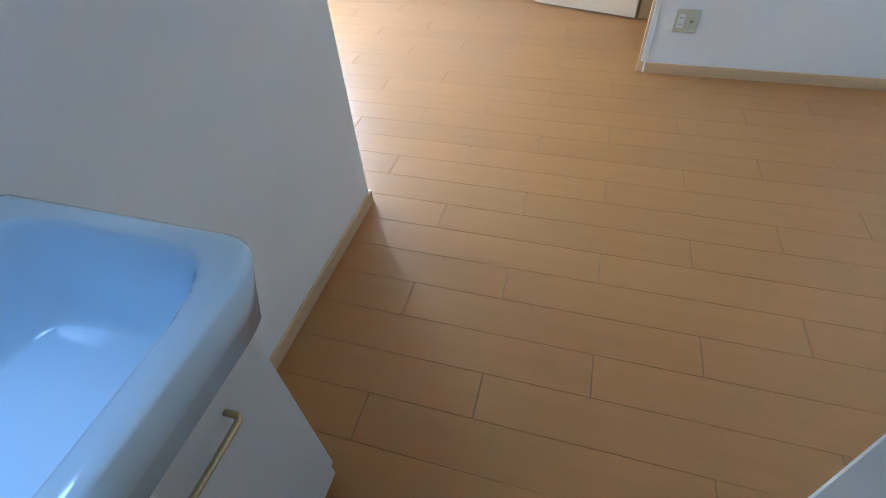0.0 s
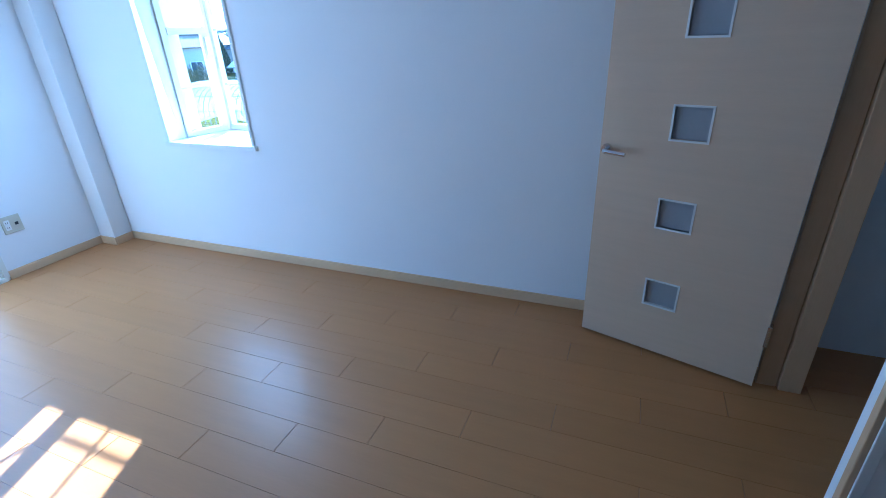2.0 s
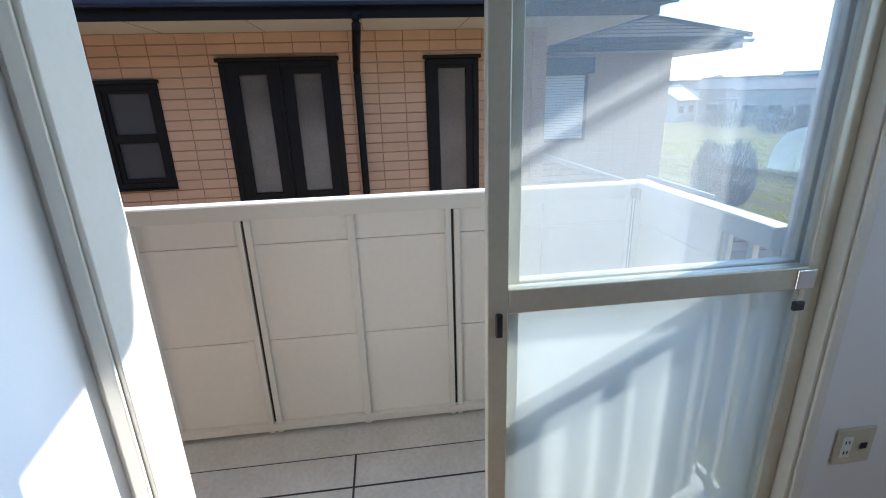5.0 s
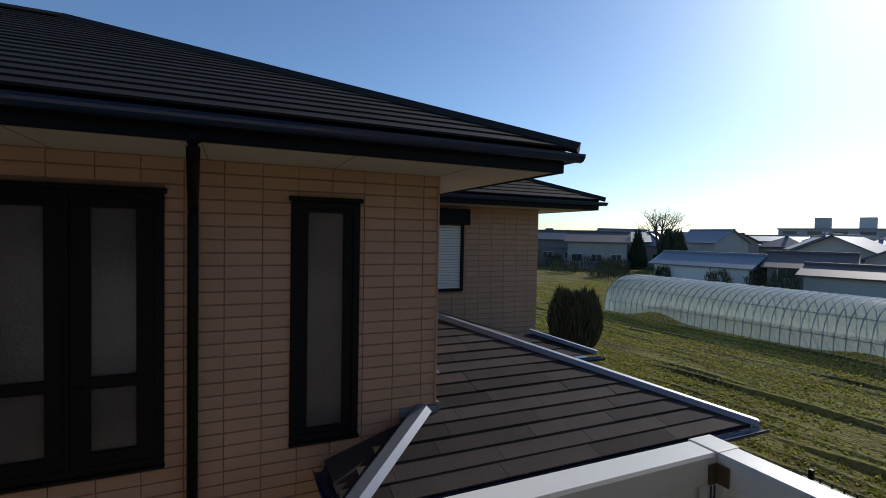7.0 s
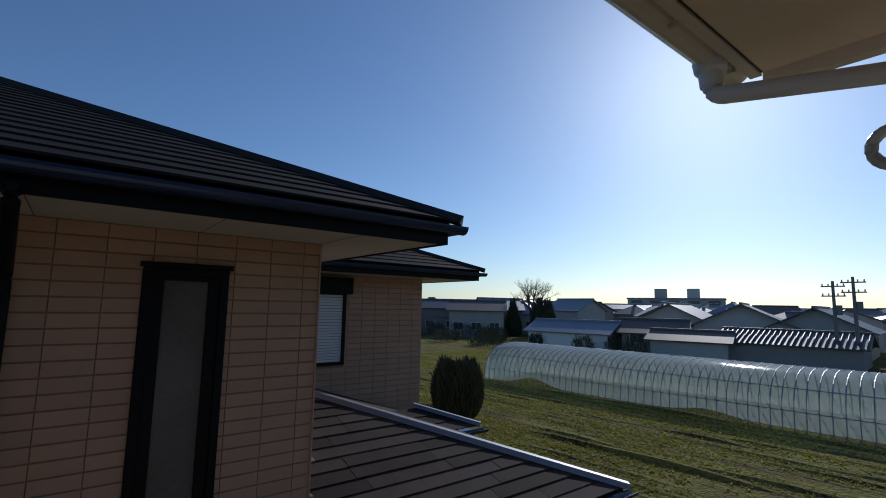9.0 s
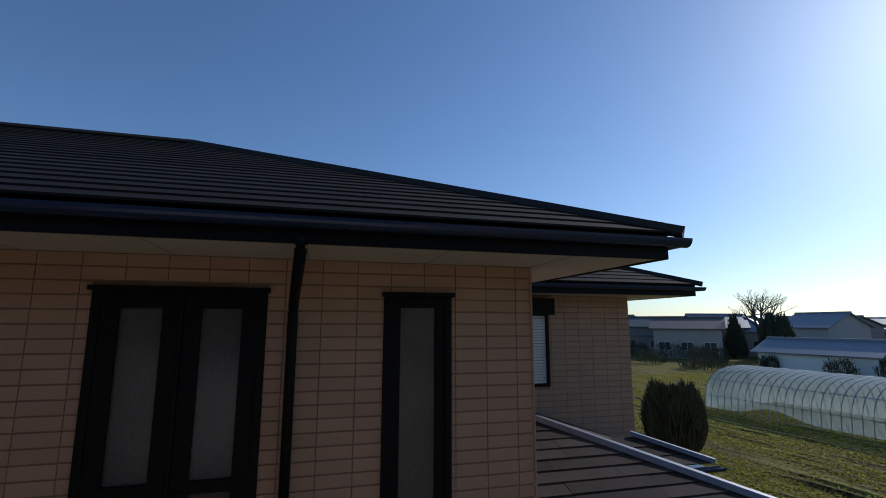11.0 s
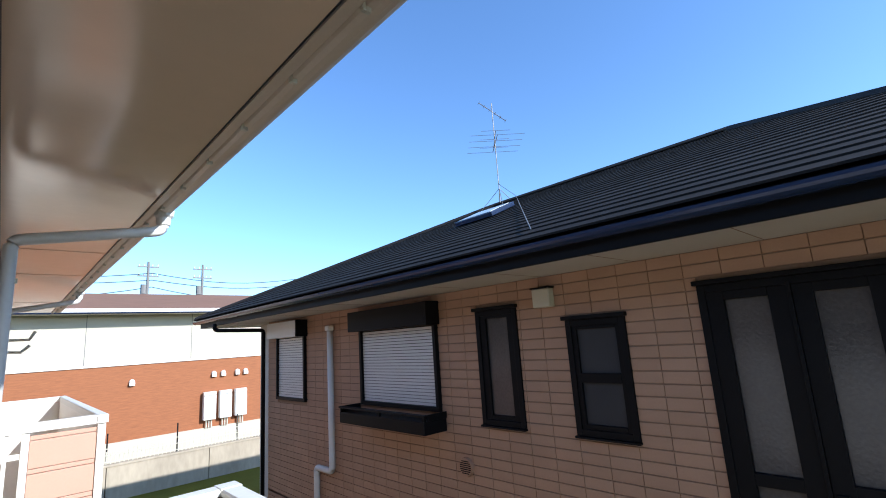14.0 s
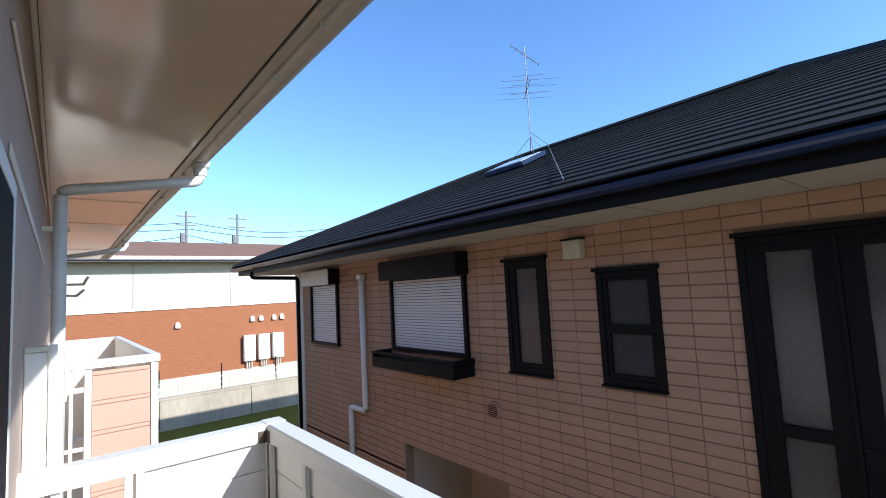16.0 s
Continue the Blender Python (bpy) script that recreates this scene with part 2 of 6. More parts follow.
def slab(bm, quad, thick):
    """A sheet of four or three corners with thickness below it."""
    q = [Vector(p) for p in quad]
    nrm = (q[1] - q[0]).cross(q[2] - q[0]).normalized()
    if nrm.z < 0:
        q.reverse()
        nrm = -nrm
    hi = [bm.verts.new(p) for p in q]
    lo = [bm.verts.new(p - nrm * thick) for p in q]
    n = len(q)
    bm.faces.new(hi)
    bm.faces.new(lo[::-1])
    for i in range(n):
        bm.faces.new((hi[i], lo[i], lo[(i + 1) % n], hi[(i + 1) % n]))


def mesh_of(bm, material, name, smooth=False):
    bmesh.ops.recalc_face_normals(bm, faces=bm.faces)
    me = bpy.data.meshes.new(name)
    bm.to_mesh(me)
    bm.free()
    me.materials.append(material)
    if smooth:
        for p in me.polygons:
            p.use_smooth = True
    return me


def part(name, bm, material, parent=None, label="", smooth=False):
    ob = new(name, mesh_of(bm, material, name, smooth))
    if parent is not None:
        ob.parent = parent
        ob.matrix_parent_inverse = parent.matrix_basis.inverted()
    if label:
        ob["label"] = label
    return ob


def thing(name, label, category, place=(0, 0, 0), group="", kind=""):
    ob = new(name)
    ob.location = place
    ob.empty_display_size = 0.1
    ob.matrix_basis = Matrix.Translation(place)
    return tagged(ob, label, category, group, kind)


def boxes(*rows, bev=0.0):
    bm = bmesh.new()
    for r in rows:
        box(bm, *r, bev=bev)
    return bm


def struct(name, bm, material, label, category):
    return tagged(part(name, bm, material), label, category, kind="structure")


def pipe(pts, r, seg=10):
    bm = bmesh.new()
    tube(bm, pts, r, seg)
    return bm


# ---- the flat: structure ----
WT = 0.2      # outer wall
CZ = 2.4      # ceiling
NY = 2.562    # north wall
EX = 4.535    # door wall
OY = 1.358    # wall with the switch
KX = 3.408    # wall beside the basin
DZ = 1.80     # top of the sliding window's opening

bm = boxes((-WT, 6.2, -3.2, 2.85, -0.25, -0.012))
struct("floor_base", bm, M_JOINT, "dark floor base beneath the maple floor boards", "floor")
bm = boxes((-WT, 6.2, -3.2, 2.85, CZ, CZ + 0.15))
struct("ceiling", bm, M_CEIL, "plain white papered flat ceiling", "ceiling")
bm = boxes((-WT, 0, -3.2, 0.03, 0, CZ), (-WT, 0, 1.74, 2.85, 0, CZ), (-WT, 0, 0.03, 1.74, DZ, CZ), (-WT, 0, 0.03, 1.74, -0.25, -0.002))
struct("wall_west", bm, M_PAPER, "white papered wall around the balcony sliding window", "wall")
BX0, BX1, BZ0, BZ1 = 0.905, 1.635, 0.825, 1.95
bm = boxes((0, BX0, NY, 2.85, 0, CZ), (BX1, 6.2, NY, 2.85, 0, CZ), (BX0, BX1, NY, 2.85, 0, BZ0 - 0.03), (BX0, BX1, NY, 2.85, BZ1, CZ))
struct("wall_north", bm, M_PAPER, "long white papered wall with a bay window", "wall")
bm = boxes((0, 0.17, 2.412, NY - 0.002, 0, CZ), bev=0.002)
struct("corner_pillar", bm, M_PAPER, "white papered square pillar in the room corner", "pillar")
# wall between the room and the dark side room
bm = boxes((0, 0.86, -0.13, 0, 0, CZ), (0.86, 3.0, -0.13, 0, 2.0, CZ), (3.0, 3.27, -0.13, -0.105, 0, CZ))
struct("wall_south", bm, M_PAPER, "white papered wall lit by low sun beside the window", "wall")
bm = boxes((3.271, KX, -3.2, -0.105, 0, CZ), bev=0.003)
struct("wall_basin", bm, M_PAPER, "plain white papered wall behind the basin", "wall")
bm = boxes((0.0, 3.25, -2.2, -2.05, 0, CZ))
struct("wall_side_room", bm, M_PAPER, "white back wall of the unlit side room", "wall")
# wall with the switch and the doorway wall
bm = boxes((EX + 0.02, 6.2, OY, OY + 0.12, 0, CZ), (EX + 0.03, EX + 0.13, 2.215, NY, 0, CZ), (EX + 0.03, EX + 0.13, OY + 0.12, 2.215, 2.08, CZ))
struct("wall_door", bm, M_PAPER, "white papered wall with switch, socket and doorway", "wall")
bm = boxes((6.0, 6.2, -3.2, 2.85, 0, CZ), (KX, 6.0, -3.2, -3.05, 0, CZ))
struct("wall_east", bm, M_PAPER, "plain white papered wall closing the kitchen", "wall")


def skirting(name, *rows):
    bm = bmesh.new()
    for r in rows:
        box(bm, *r, 0.0, 0.062, bev=0.003)
    return struct(name, bm, M_MAPLE_H, "pale maple skirting board along the wall foot", "skirting")


skirting("baseboard_north", (0.17, 3.9, NY - 0.012, NY))
skirting("baseboard_north", (3.902, EX + 0.03, NY - 0.012, NY))
skirting("baseboard_west", (0, 0.012, 1.752, 2.43))
skirting("baseboard_pillar", (0.0125, 0.182, 2.40, 2.412), (0.17, 0.182, 2.4125, NY - 0.013))
skirting("baseboard_south", (0.012, 0.86, 0, 0.012))
skirting("baseboard_basin", (KX, KX + 0.012, -1.2, -0.105), (3.272, KX + 0.012, -0.104, -0.093))
skirting("baseboard_door", (EX + 0.03, 6.0, OY - 0.012, OY))

# doorway casing
door_1 = thing("door_frame", "pale maple door frame around the open doorway", "door frame", (EX, 1.8, 0), kind="structure")
part("jamb", boxes((EX - 0.012, EX + 0.16, OY + 0.002, OY + 0.03, 0, 2.06), bev=0.003), M_MAPLE, door_1)
part("jamb", boxes((EX + 0.0, EX + 0.075, 2.185, 2.215, 0, 2.06), bev=0.003), M_MAPLE, door_1)
part("jamb_stop", boxes((EX + 0.078, EX + 0.16, 2.165, 2.215, 0, 2.06), bev=0.003), M_MAPLE, door_1)
part("head", boxes((EX - 0.012, EX + 0.16, OY + 0.032, 2.163, 2.04, 2.08), bev=0.003), M_MAPLE, door_1)
part("corner_bead", boxes((EX + 0.002, EX + 0.028, OY - 0.006, OY + 0.001, 0.064, CZ), bev=0.002), M_WHITEPL, door_1, "white plastic corner strip")


def leaf_door():
    """Open door leaf with four square lights, built along local -x from its hinge."""
    ob = thing("door_leaf", "pale wood door standing open, with four small square glass panes", "door", (4.51, 2.140, 0))
    W, T = 0.765, 0.036
    px0, px1 = -0.485, -0.354
    zs = [(1.396, 1.527), (1.022, 1.148), (0.645, 0.767), (0.265, 0.385)]
    rows = [(-W, px0, 0, T, 0.015, 2.03), (px1, 0, 0, T, 0.015, 2.03)]
    z = 0.015
    for a, b in reversed(zs):
        rows.append((px0, px1, 0, T, z, a))
        z = b
    rows.append((px0, px1, 0, T, z, 2.03))
    bm = boxes(*rows)
    bmesh.ops.remove_doubles(bm, verts=bm.verts, dist=0.0005)
    m = pose(4.51, 2.140, 0, 0, 0, -17.3)
    ob.matrix_basis = m

    def add(name, b, material, label=""):
        o = new(name, mesh_of(b, material, name))
        o.parent = ob
        if label:
            o["label"] = label
        return o

    add("panel", bm, M_DOOR)
    for a, b in zs:
        f = 0.008
        add("pane_frame", boxes((px0 - f, px0, -0.003, T + 0.003, a - f, b + f), (px1, px1 + f, -0.003, T + 0.003, a - f, b + f), (px0, px1, -0.003, T + 0.003, b, b + f), (px0, px1, -0.003, T + 0.003, a - f, a)), M_WHITEPL, "thin white frame of the pane")
        add("pane", boxes((px0, px1, T * 0.4, T * 0.6, a, b)), M_FROST, "small square of frosted glass")
    b = bmesh.new()
    bmesh.ops.create_cone(b, cap_ends=True, segments=20, radius1=0.024, radius2=0.022, depth=0.012, matrix=pose(-W + 0.03, -0.006, 0.955, 90))
    add("rosette", b, M_CHROME)
    pts = [(-W + 0.03, -0.008, 0.955)] + bend((-W + 0.03, -0.008, 0.955), (-W + 0.03, -0.048, 0.955), (-W + 0.12, -0.05, 0.951), 0.02) + [(-W + 0.125, -0.05, 0.949)]
    add("lever", pipe(pts, 0.0095, 10), M_CHROME, "chrome lever handle")
    for z in (0.22, 1.8):
        add("hinge", boxes((-0.004, 0.012, -0.006, 0.03, z, z + 0.1), bev=0.002), M_CHROME, "small steel hinge")
    return ob


def frosted(name, col=(0.42, 0.43, 0.45), rough=0.3):
    m = mat(name, col, rough, 0.06, 9.0, 120.0, 0.35)
    m.node_tree.nodes["Principled BSDF"].inputs["Transmission Weight"].default_value = 0.35
    return m


M_FROST = frosted("frosted_door_glass")
leaf_door()

# brown casing of the side room's opening
casing = thing("opening_casing", "dark brown wooden casing of the side room opening", "door frame", (0.9, -0.06, 0), kind="structure")
part("jamb", boxes((0.862, 0.925, -0.15, 0.012, 0, 2.0), bev=0.004), M_DARKWOOD, casing)
part("jamb_rib", boxes((0.926, 0.945, -0.075, -0.055, 0, 2.0), bev=0.003), M_DARKWOOD, casing)
part("head", boxes((0.862, 3.0, -0.15, 0.012, 2.0, 2.04), bev=0.004), M_DARKWOOD, casing)


# ---- sliding window to the balcony ----
sw = thing("sliding_window", "half-open aluminium sliding window with a reeded lower pane", "window", (0, 0.9, 0), kind="structure")
part("outer_frame", boxes((-0.14, 0.006, 0.03, 0.062, 0.0, DZ), (-0.14, 0.006, 1.708, 1.74, 0.0, DZ), (-0.14, 0.006, 0.062, 1.708, DZ - 0.03, DZ), bev=0.003), M_ALUW, sw)
part("inner_trim", boxes((0.0065, 0.016, 0.018, 0.05, 0.02, DZ), (0.0065, 0.016, 1.72, 1.752, 0.02, DZ), bev=0.003), M_ALUW, sw, "cream frame trim")
part("sill", boxes((-0.2, 0.014, 0.03, 1.74, -0.004, 0.03), bev=0.003), M_ALUW, sw, "pale sill with tracks")
part("track", boxes((-0.05, -0.044, 0.064, 1.706, 0.031, 0.042)), M_ALU, sw)
part("track", boxes((-0.098, -0.092, 0.064, 1.706, 0.031, 0.042)), M_ALU, sw)


def sash(x, y0, y1, name, lock):
    """Sash > stiles, rails, two panes."""
    s = part(name, boxes((x - 0.016, x + 0.016, y0, y0 + 0.05, 0.043, 1.765), (x - 0.016, x + 0.016, y1 - 0.045, y1, 0.043, 1.765), (x - 0.014, x + 0.014, y0 + 0.05, y1 - 0.045, 0.043, 0.09), (x - 0.014, x + 0.014, y0 + 0.05, y1 - 0.045, 1.715, 1.765), bev=0.003), M_ALU, sw)
    part("meeting_rail", boxes((x - 0.018, x + 0.018, y0 + 0.05, y1 - 0.045, 0.845, 0.905), bev=0.003), M_ALU, s)
    part("pane", boxes((x - 0.002, x + 0.002, y0 + 0.045, y1 - 0.04, 0.9, 1.72)), M_DUSTY, s, "dusty clear upper pane")
    part("pane", boxes((x - 0.003, x + 0.003, y0 + 0.045, y1 - 0.04, 0.085, 0.85)), M_REED, s, "frosted lower pane")
    if lock:
        part("latch", boxes((x + 0.017, x + 0.03, y0 + 0.018, y0 + 0.034, 0.79, 0.85), bev=0.003), M_BLACKPL, s, "small black latch")
        part("latch_plate", boxes((x + 0.0185, x + 0.026, y1 - 0.08, y1 - 0.03, 0.85, 0.9), bev=0.002), M_CHROME, s)
        part("catch", boxes((x + 0.017, x + 0.028, y1 - 0.075, y1 - 0.045, 0.79, 0.815), bev=0.003), M_BLACKPL, s)
    return s


def reed_mat():
    m = bpy.data.materials.new("frosted_pane")
    m.use_nodes = True
    t = m.node_tree
    b, o = t.nodes["Principled BSDF"], t.nodes["Material Output"]
    b.inputs["Base Color"].default_value = (0.85, 0.88, 0.88, 1)
    b.inputs["Roughness"].default_value = 0.3
    tl, tr, m1, m2, n = (t.nodes.new("ShaderNode" + k) for k in ("BsdfTranslucent", "BsdfTransparent", "MixShader", "MixShader", "TexNoise"))
    tl.inputs["Color"].default_value = (0.85, 0.9, 0.9, 1)
    tr.inputs["Color"].default_value = (0.9, 0.93, 0.93, 1)
    m1.inputs[0].default_value = 0.9
    m2.inputs[0].default_value = 0.68
    n.inputs["Scale"].default_value = 160
    bp = t.nodes.new("ShaderNodeBump")
    bp.inputs["Strength"].default_value = 0.3
    t.links.new(n.outputs["Fac"], bp.inputs["Height"])
    t.links.new(bp.outputs["Normal"], b.inputs["Normal"])
    t.links.new(b.outputs[0], m1.inputs[1])
    t.links.new(tl.outputs[0], m1.inputs[2])
    t.links.new(m1.outputs[0], m2.inputs[1])
    t.links.new(tr.outputs[0], m2.inputs[2])
    t.links.new(m2.outputs[0], o.inputs["Surface"])
    return m


M_REED = reed_mat()
sash(-0.047, 0.845, 1.705, "inner_sash", True)
sash(-0.095, 0.885, 1.707, "outer_sash", False)


# ---- bay window ----
bay = thing("bay_window", "white three-sided bay window with glazing bars", "window", (1.23, 2.9, BZ0), kind="structure")
BL, BLF, BRF, BR = Vector((0.907, 2.70)), Vector((1.0, 3.035)), Vector((1.48, 3.035)), Vector((1.633, 2.70))
bm = bmesh.new()
prism(bm, [(0.885, NY - 0.028), (1.675, NY - 0.028), (1.675, NY - 0.002), (BX1 - 0.001, NY - 0.001), (1.634, 2.71), (1.52, 3.08), (0.965, 3.08), (0.906, 2.71), (BX0 + 0.001, NY - 0.001), (0.885, NY - 0.002)], BZ0 - 0.028, BZ0)
part("sill", bm, M_WHITEPL, bay, "white painted deep window sill")
bm = bmesh.new()
prism(bm, [(BX0 - 0.06, 2.851), (BX1 + 0.06, 2.851), (1.52, 3.1), (0.94, 3.1)], BZ0 - 0.2, BZ0 - 0.03)
prism(bm, [(BX0 - 0.06, 2.851), (BX1 + 0.06, 2.851), (1.52, 3.1), (0.94, 3.1)], BZ1 + 0.002, BZ1 + 0.15)
part("bay_shell", bm, M_STUCCO, bay)
part("casing", boxes((BX0 - 0.018, BX0 + 0.003, NY - 0.012, 2.698, BZ0, BZ1), (BX1 - 0.003, BX1 + 0.018, NY - 0.012, 2.698, BZ0, BZ1), (BX0 + 0.003, BX1 - 0.003, NY - 0.012, 2.698, BZ1 - 0.02, BZ1), bev=0.003), M_WHITEPL, bay)


def bay_light(a, b, cols, rows, name, transom=None, handle=False):
    """One face of the bay: frame, glazing bars, glass; a and b are plan points."""
    d = b - a
    L = d.length
    ang = math.degrees(math.atan2(d.y, d.x))
    m = pose(a.x, a.y, 0, 0, 0, ang)
    f = 0.04

    def put(nm, rws, material, parent, label="", bev=0.002):
        bm = bmesh.new()
        for r in rws:
            box(bm, *r, bev=bev)
        bmesh.ops.transform(bm, matrix=m, verts=bm.verts)
        return part(nm, bm, material, parent, label)

    fr = put(name, [(0, f, -0.02, 0.03, BZ0 + 0.001, BZ1 - 0.021), (L - f, L, -0.02, 0.03, BZ0 + 0.001, BZ1 - 0.021), (f, L - f, -0.02, 0.03, BZ0 + 0.001, BZ0 + 0.04), (f, L - f, -0.02, 0.03, BZ1 - 0.06, BZ1 - 0.021)], M_ALUW, bay)
    put("pane", [(f - 0.005, L - f + 0.005, 0.004, 0.008, BZ0 + 0.035, BZ1 - 0.055)], M_GLASS, fr, bev=0).visible_shadow = False
    for c in cols:
        put("glazing_bar", [(f + (L - 2 * f) * c - 0.006, f + (L - 2 * f) * c + 0.006, -0.004, 0.016, BZ0 + 0.035, BZ1 - 0.055)], M_ALUW, fr)
    for z in rows:
        put("glazing_bar", [(f - 0.002, L - f + 0.002, -0.0035, 0.0155, z - 0.006, z + 0.006)], M_ALUW, fr)
    if transom:
        put("transom", [(f, L - f, -0.026, 0.028, transom - 0.022, transom + 0.022)], M_ALUW, fr)
        put("sash_stile", [(L - f - 0.045, L - f, -0.03, 0.002, BZ0 + 0.042, transom - 0.023)], M_ALUW, fr)
    if handle:
        put("handle", [(L - f - 0.032, L - f - 0.014, -0.048, -0.03, transom - 0.16, transom - 0.04), (L - f - 0.036, L - f - 0.01, -0.04, -0.03, transom - 0.07, transom - 0.04)], M_CHROME, fr, "small metal casement handle", 0.003)
    return fr


bay_light(BL, BLF, [], [1.155], "left_light", 1.52, True)
bay_light(BLF, BRF, [0.5], [1.155, 1.52], "front_light")
bay_light(BRF, BR, [], [1.155], "right_light", 1.52)
part("corner_post", boxes((BLF.x - 0.022, BLF.x + 0.022, BLF.y - 0.012, BLF.y + 0.05, BZ0 + 0.001, BZ1 - 0.021), bev=0.006), M_ALUW, bay)
part("corner_post", boxes((BRF.x - 0.022, BRF.x + 0.022, BRF.y - 0.012, BRF.y + 0.05, BZ0 + 0.001, BZ1 - 0.021), bev=0.006), M_ALUW, bay)


# ---- wall fittings ----
def plate(name, label, category, at, w, h, normal, material=M_BEIGEPL):
    """A wall plate: local x along the wall, y out of it."""
    ob = thing(name, label, category, group="wall sockets" if name == "wall_socket" else "")
    ob.matrix_basis = pose(*at, 0, 0, {"-y": 0, "+x": 90}[normal])

    def add(nm, rows, mt, lb="", bev=0.002):
        o = new(nm, mesh_of(boxes(*rows, bev=bev), mt, nm))
        o.parent = ob
        if lb:
            o["label"] = lb
    add("cover", [(-w / 2, w / 2, -0.009, -0.0005, -h / 2, h / 2)], material, bev=0.004)
    return ob, add


ob, add = plate("wall_socket", "beige double wall socket plate above the skirting", "socket", (4.713, OY, 0.30), 0.118, 0.12, "-y")
add("socket_face", [(-0.045, -0.012, -0.011, -0.0095, -0.035, 0.035)], M_WHITEPL, "cream socket insert", 0.001)
for dz in (-0.017, 0.017):
    for dx in (-0.034, -0.023):
        add("slot", [(dx - 0.0015, dx + 0.0015, -0.0122, -0.0112, dz - 0.005, dz + 0.005)], M_BLACKPL, "", 0)
add("aerial_jack", [(0.018, 0.032, -0.013, -0.0095, -0.007, 0.007)], M_CHROME)
ob, add = plate("wall_socket", "beige wall socket plate beside the balcony window", "socket", (0, 1.892, 0.362), 0.118, 0.12, "+x")
add("socket_face", [(-0.045, -0.012, -0.011, -0.0095, -0.035, 0.035)], M_WHITEPL, "cream socket insert", 0.001)
for dz in (-0.017, 0.017):
    for dx in (-0.034, -0.023):
        add("slot", [(dx - 0.0015, dx + 0.0015, -0.0122, -0.0112, dz - 0.005, dz + 0.005)], M_BLACKPL, "", 0)
add("aerial_jack", [(0.016, 0.036, -0.013, -0.0095, -0.01, 0.01)], M_BLACKPL)
ob, add = plate("light_switch", "beige light switch plate on the white wall", "switch", (4.70, OY, 1.307), 0.07, 0.12, "-y")
add("rocker", [(-0.006, 0.006, -0.0125, -0.0095, -0.012, 0.012)], M_WHITEPL)
ob, add = plate("gas_alarm", "white wall alarm with a ribbed beige round cover", "alarm", (4.703, OY, 1.56), 0.126, 0.265, "-y", M_WHITEPL)
bm = bmesh.new()
for k in range(8):
    bmesh.ops.create_cone(bm, cap_ends=True, segments=24, radius1=0.052 - 0.002 * k, radius2=0.048 - 0.002 * k, depth=0.005, matrix=pose(0.01, -0.012 - 0.007 * k, -0.02, 90))
    bmesh.ops.create_cone(bm, cap_ends=True, segments=24, radius1=0.043 - 0.002 * k, radius2=0.043 - 0.002 * k, depth=0.004, matrix=pose(0.01, -0.016 - 0.007 * k, -0.02, 90))
o = new("ribbed_cover", mesh_of(bm, M_BEIGEPL, "ribbed_cover"))
o.parent = ob
add("lamp_dot", [(-0.004, 0.004, -0.012, -0.0095, -0.107, -0.094)], M_BLACKPL, "", 0.001)

ob, add = plate("remote_control", "white air conditioner remote in a wall holder", "remote control", (0, 1.868, 1.49), 0.05, 0.13, "+x", M_WHITEPL)
add("holder", [(-0.027, 0.027, -0.024, -0.0095, -0.066, -0.035)], M_BEIGEPL, "beige wall holder", 0.003)
add("remote_body", [(-0.022, 0.022, -0.022, -0.0095, -0.034, 0.068)], M_WHITEPL, "", 0.004)
add("display", [(-0.017, 0.017, -0.0235, -0.022, 0.022, 0.06)], M_LCD, "", 0.0005)
add("button", [(-0.006, 0.006, -0.0245, -0.022, -0.008, 0.002)], M_BLACKPL, "", 0.001)
for k in range(3):
    add("button", [(-0.014 + 0.011 * k, -0.006 + 0.011 * k, -0.0235, -0.022, 0.008, 0.014)], M_BEIGEPL, "", 0.001)
bm = bmesh.new()
bmesh.ops.create_cone(bm, cap_ends=True, segments=10, radius1=0.004, radius2=0.003, depth=0.01, matrix=pose(0.004, 1.868, 1.376, 0, 90))
tagged(part("wall_screw", bm, M_BLACKPL), "tiny dark screw in the bare white wall", "screw")


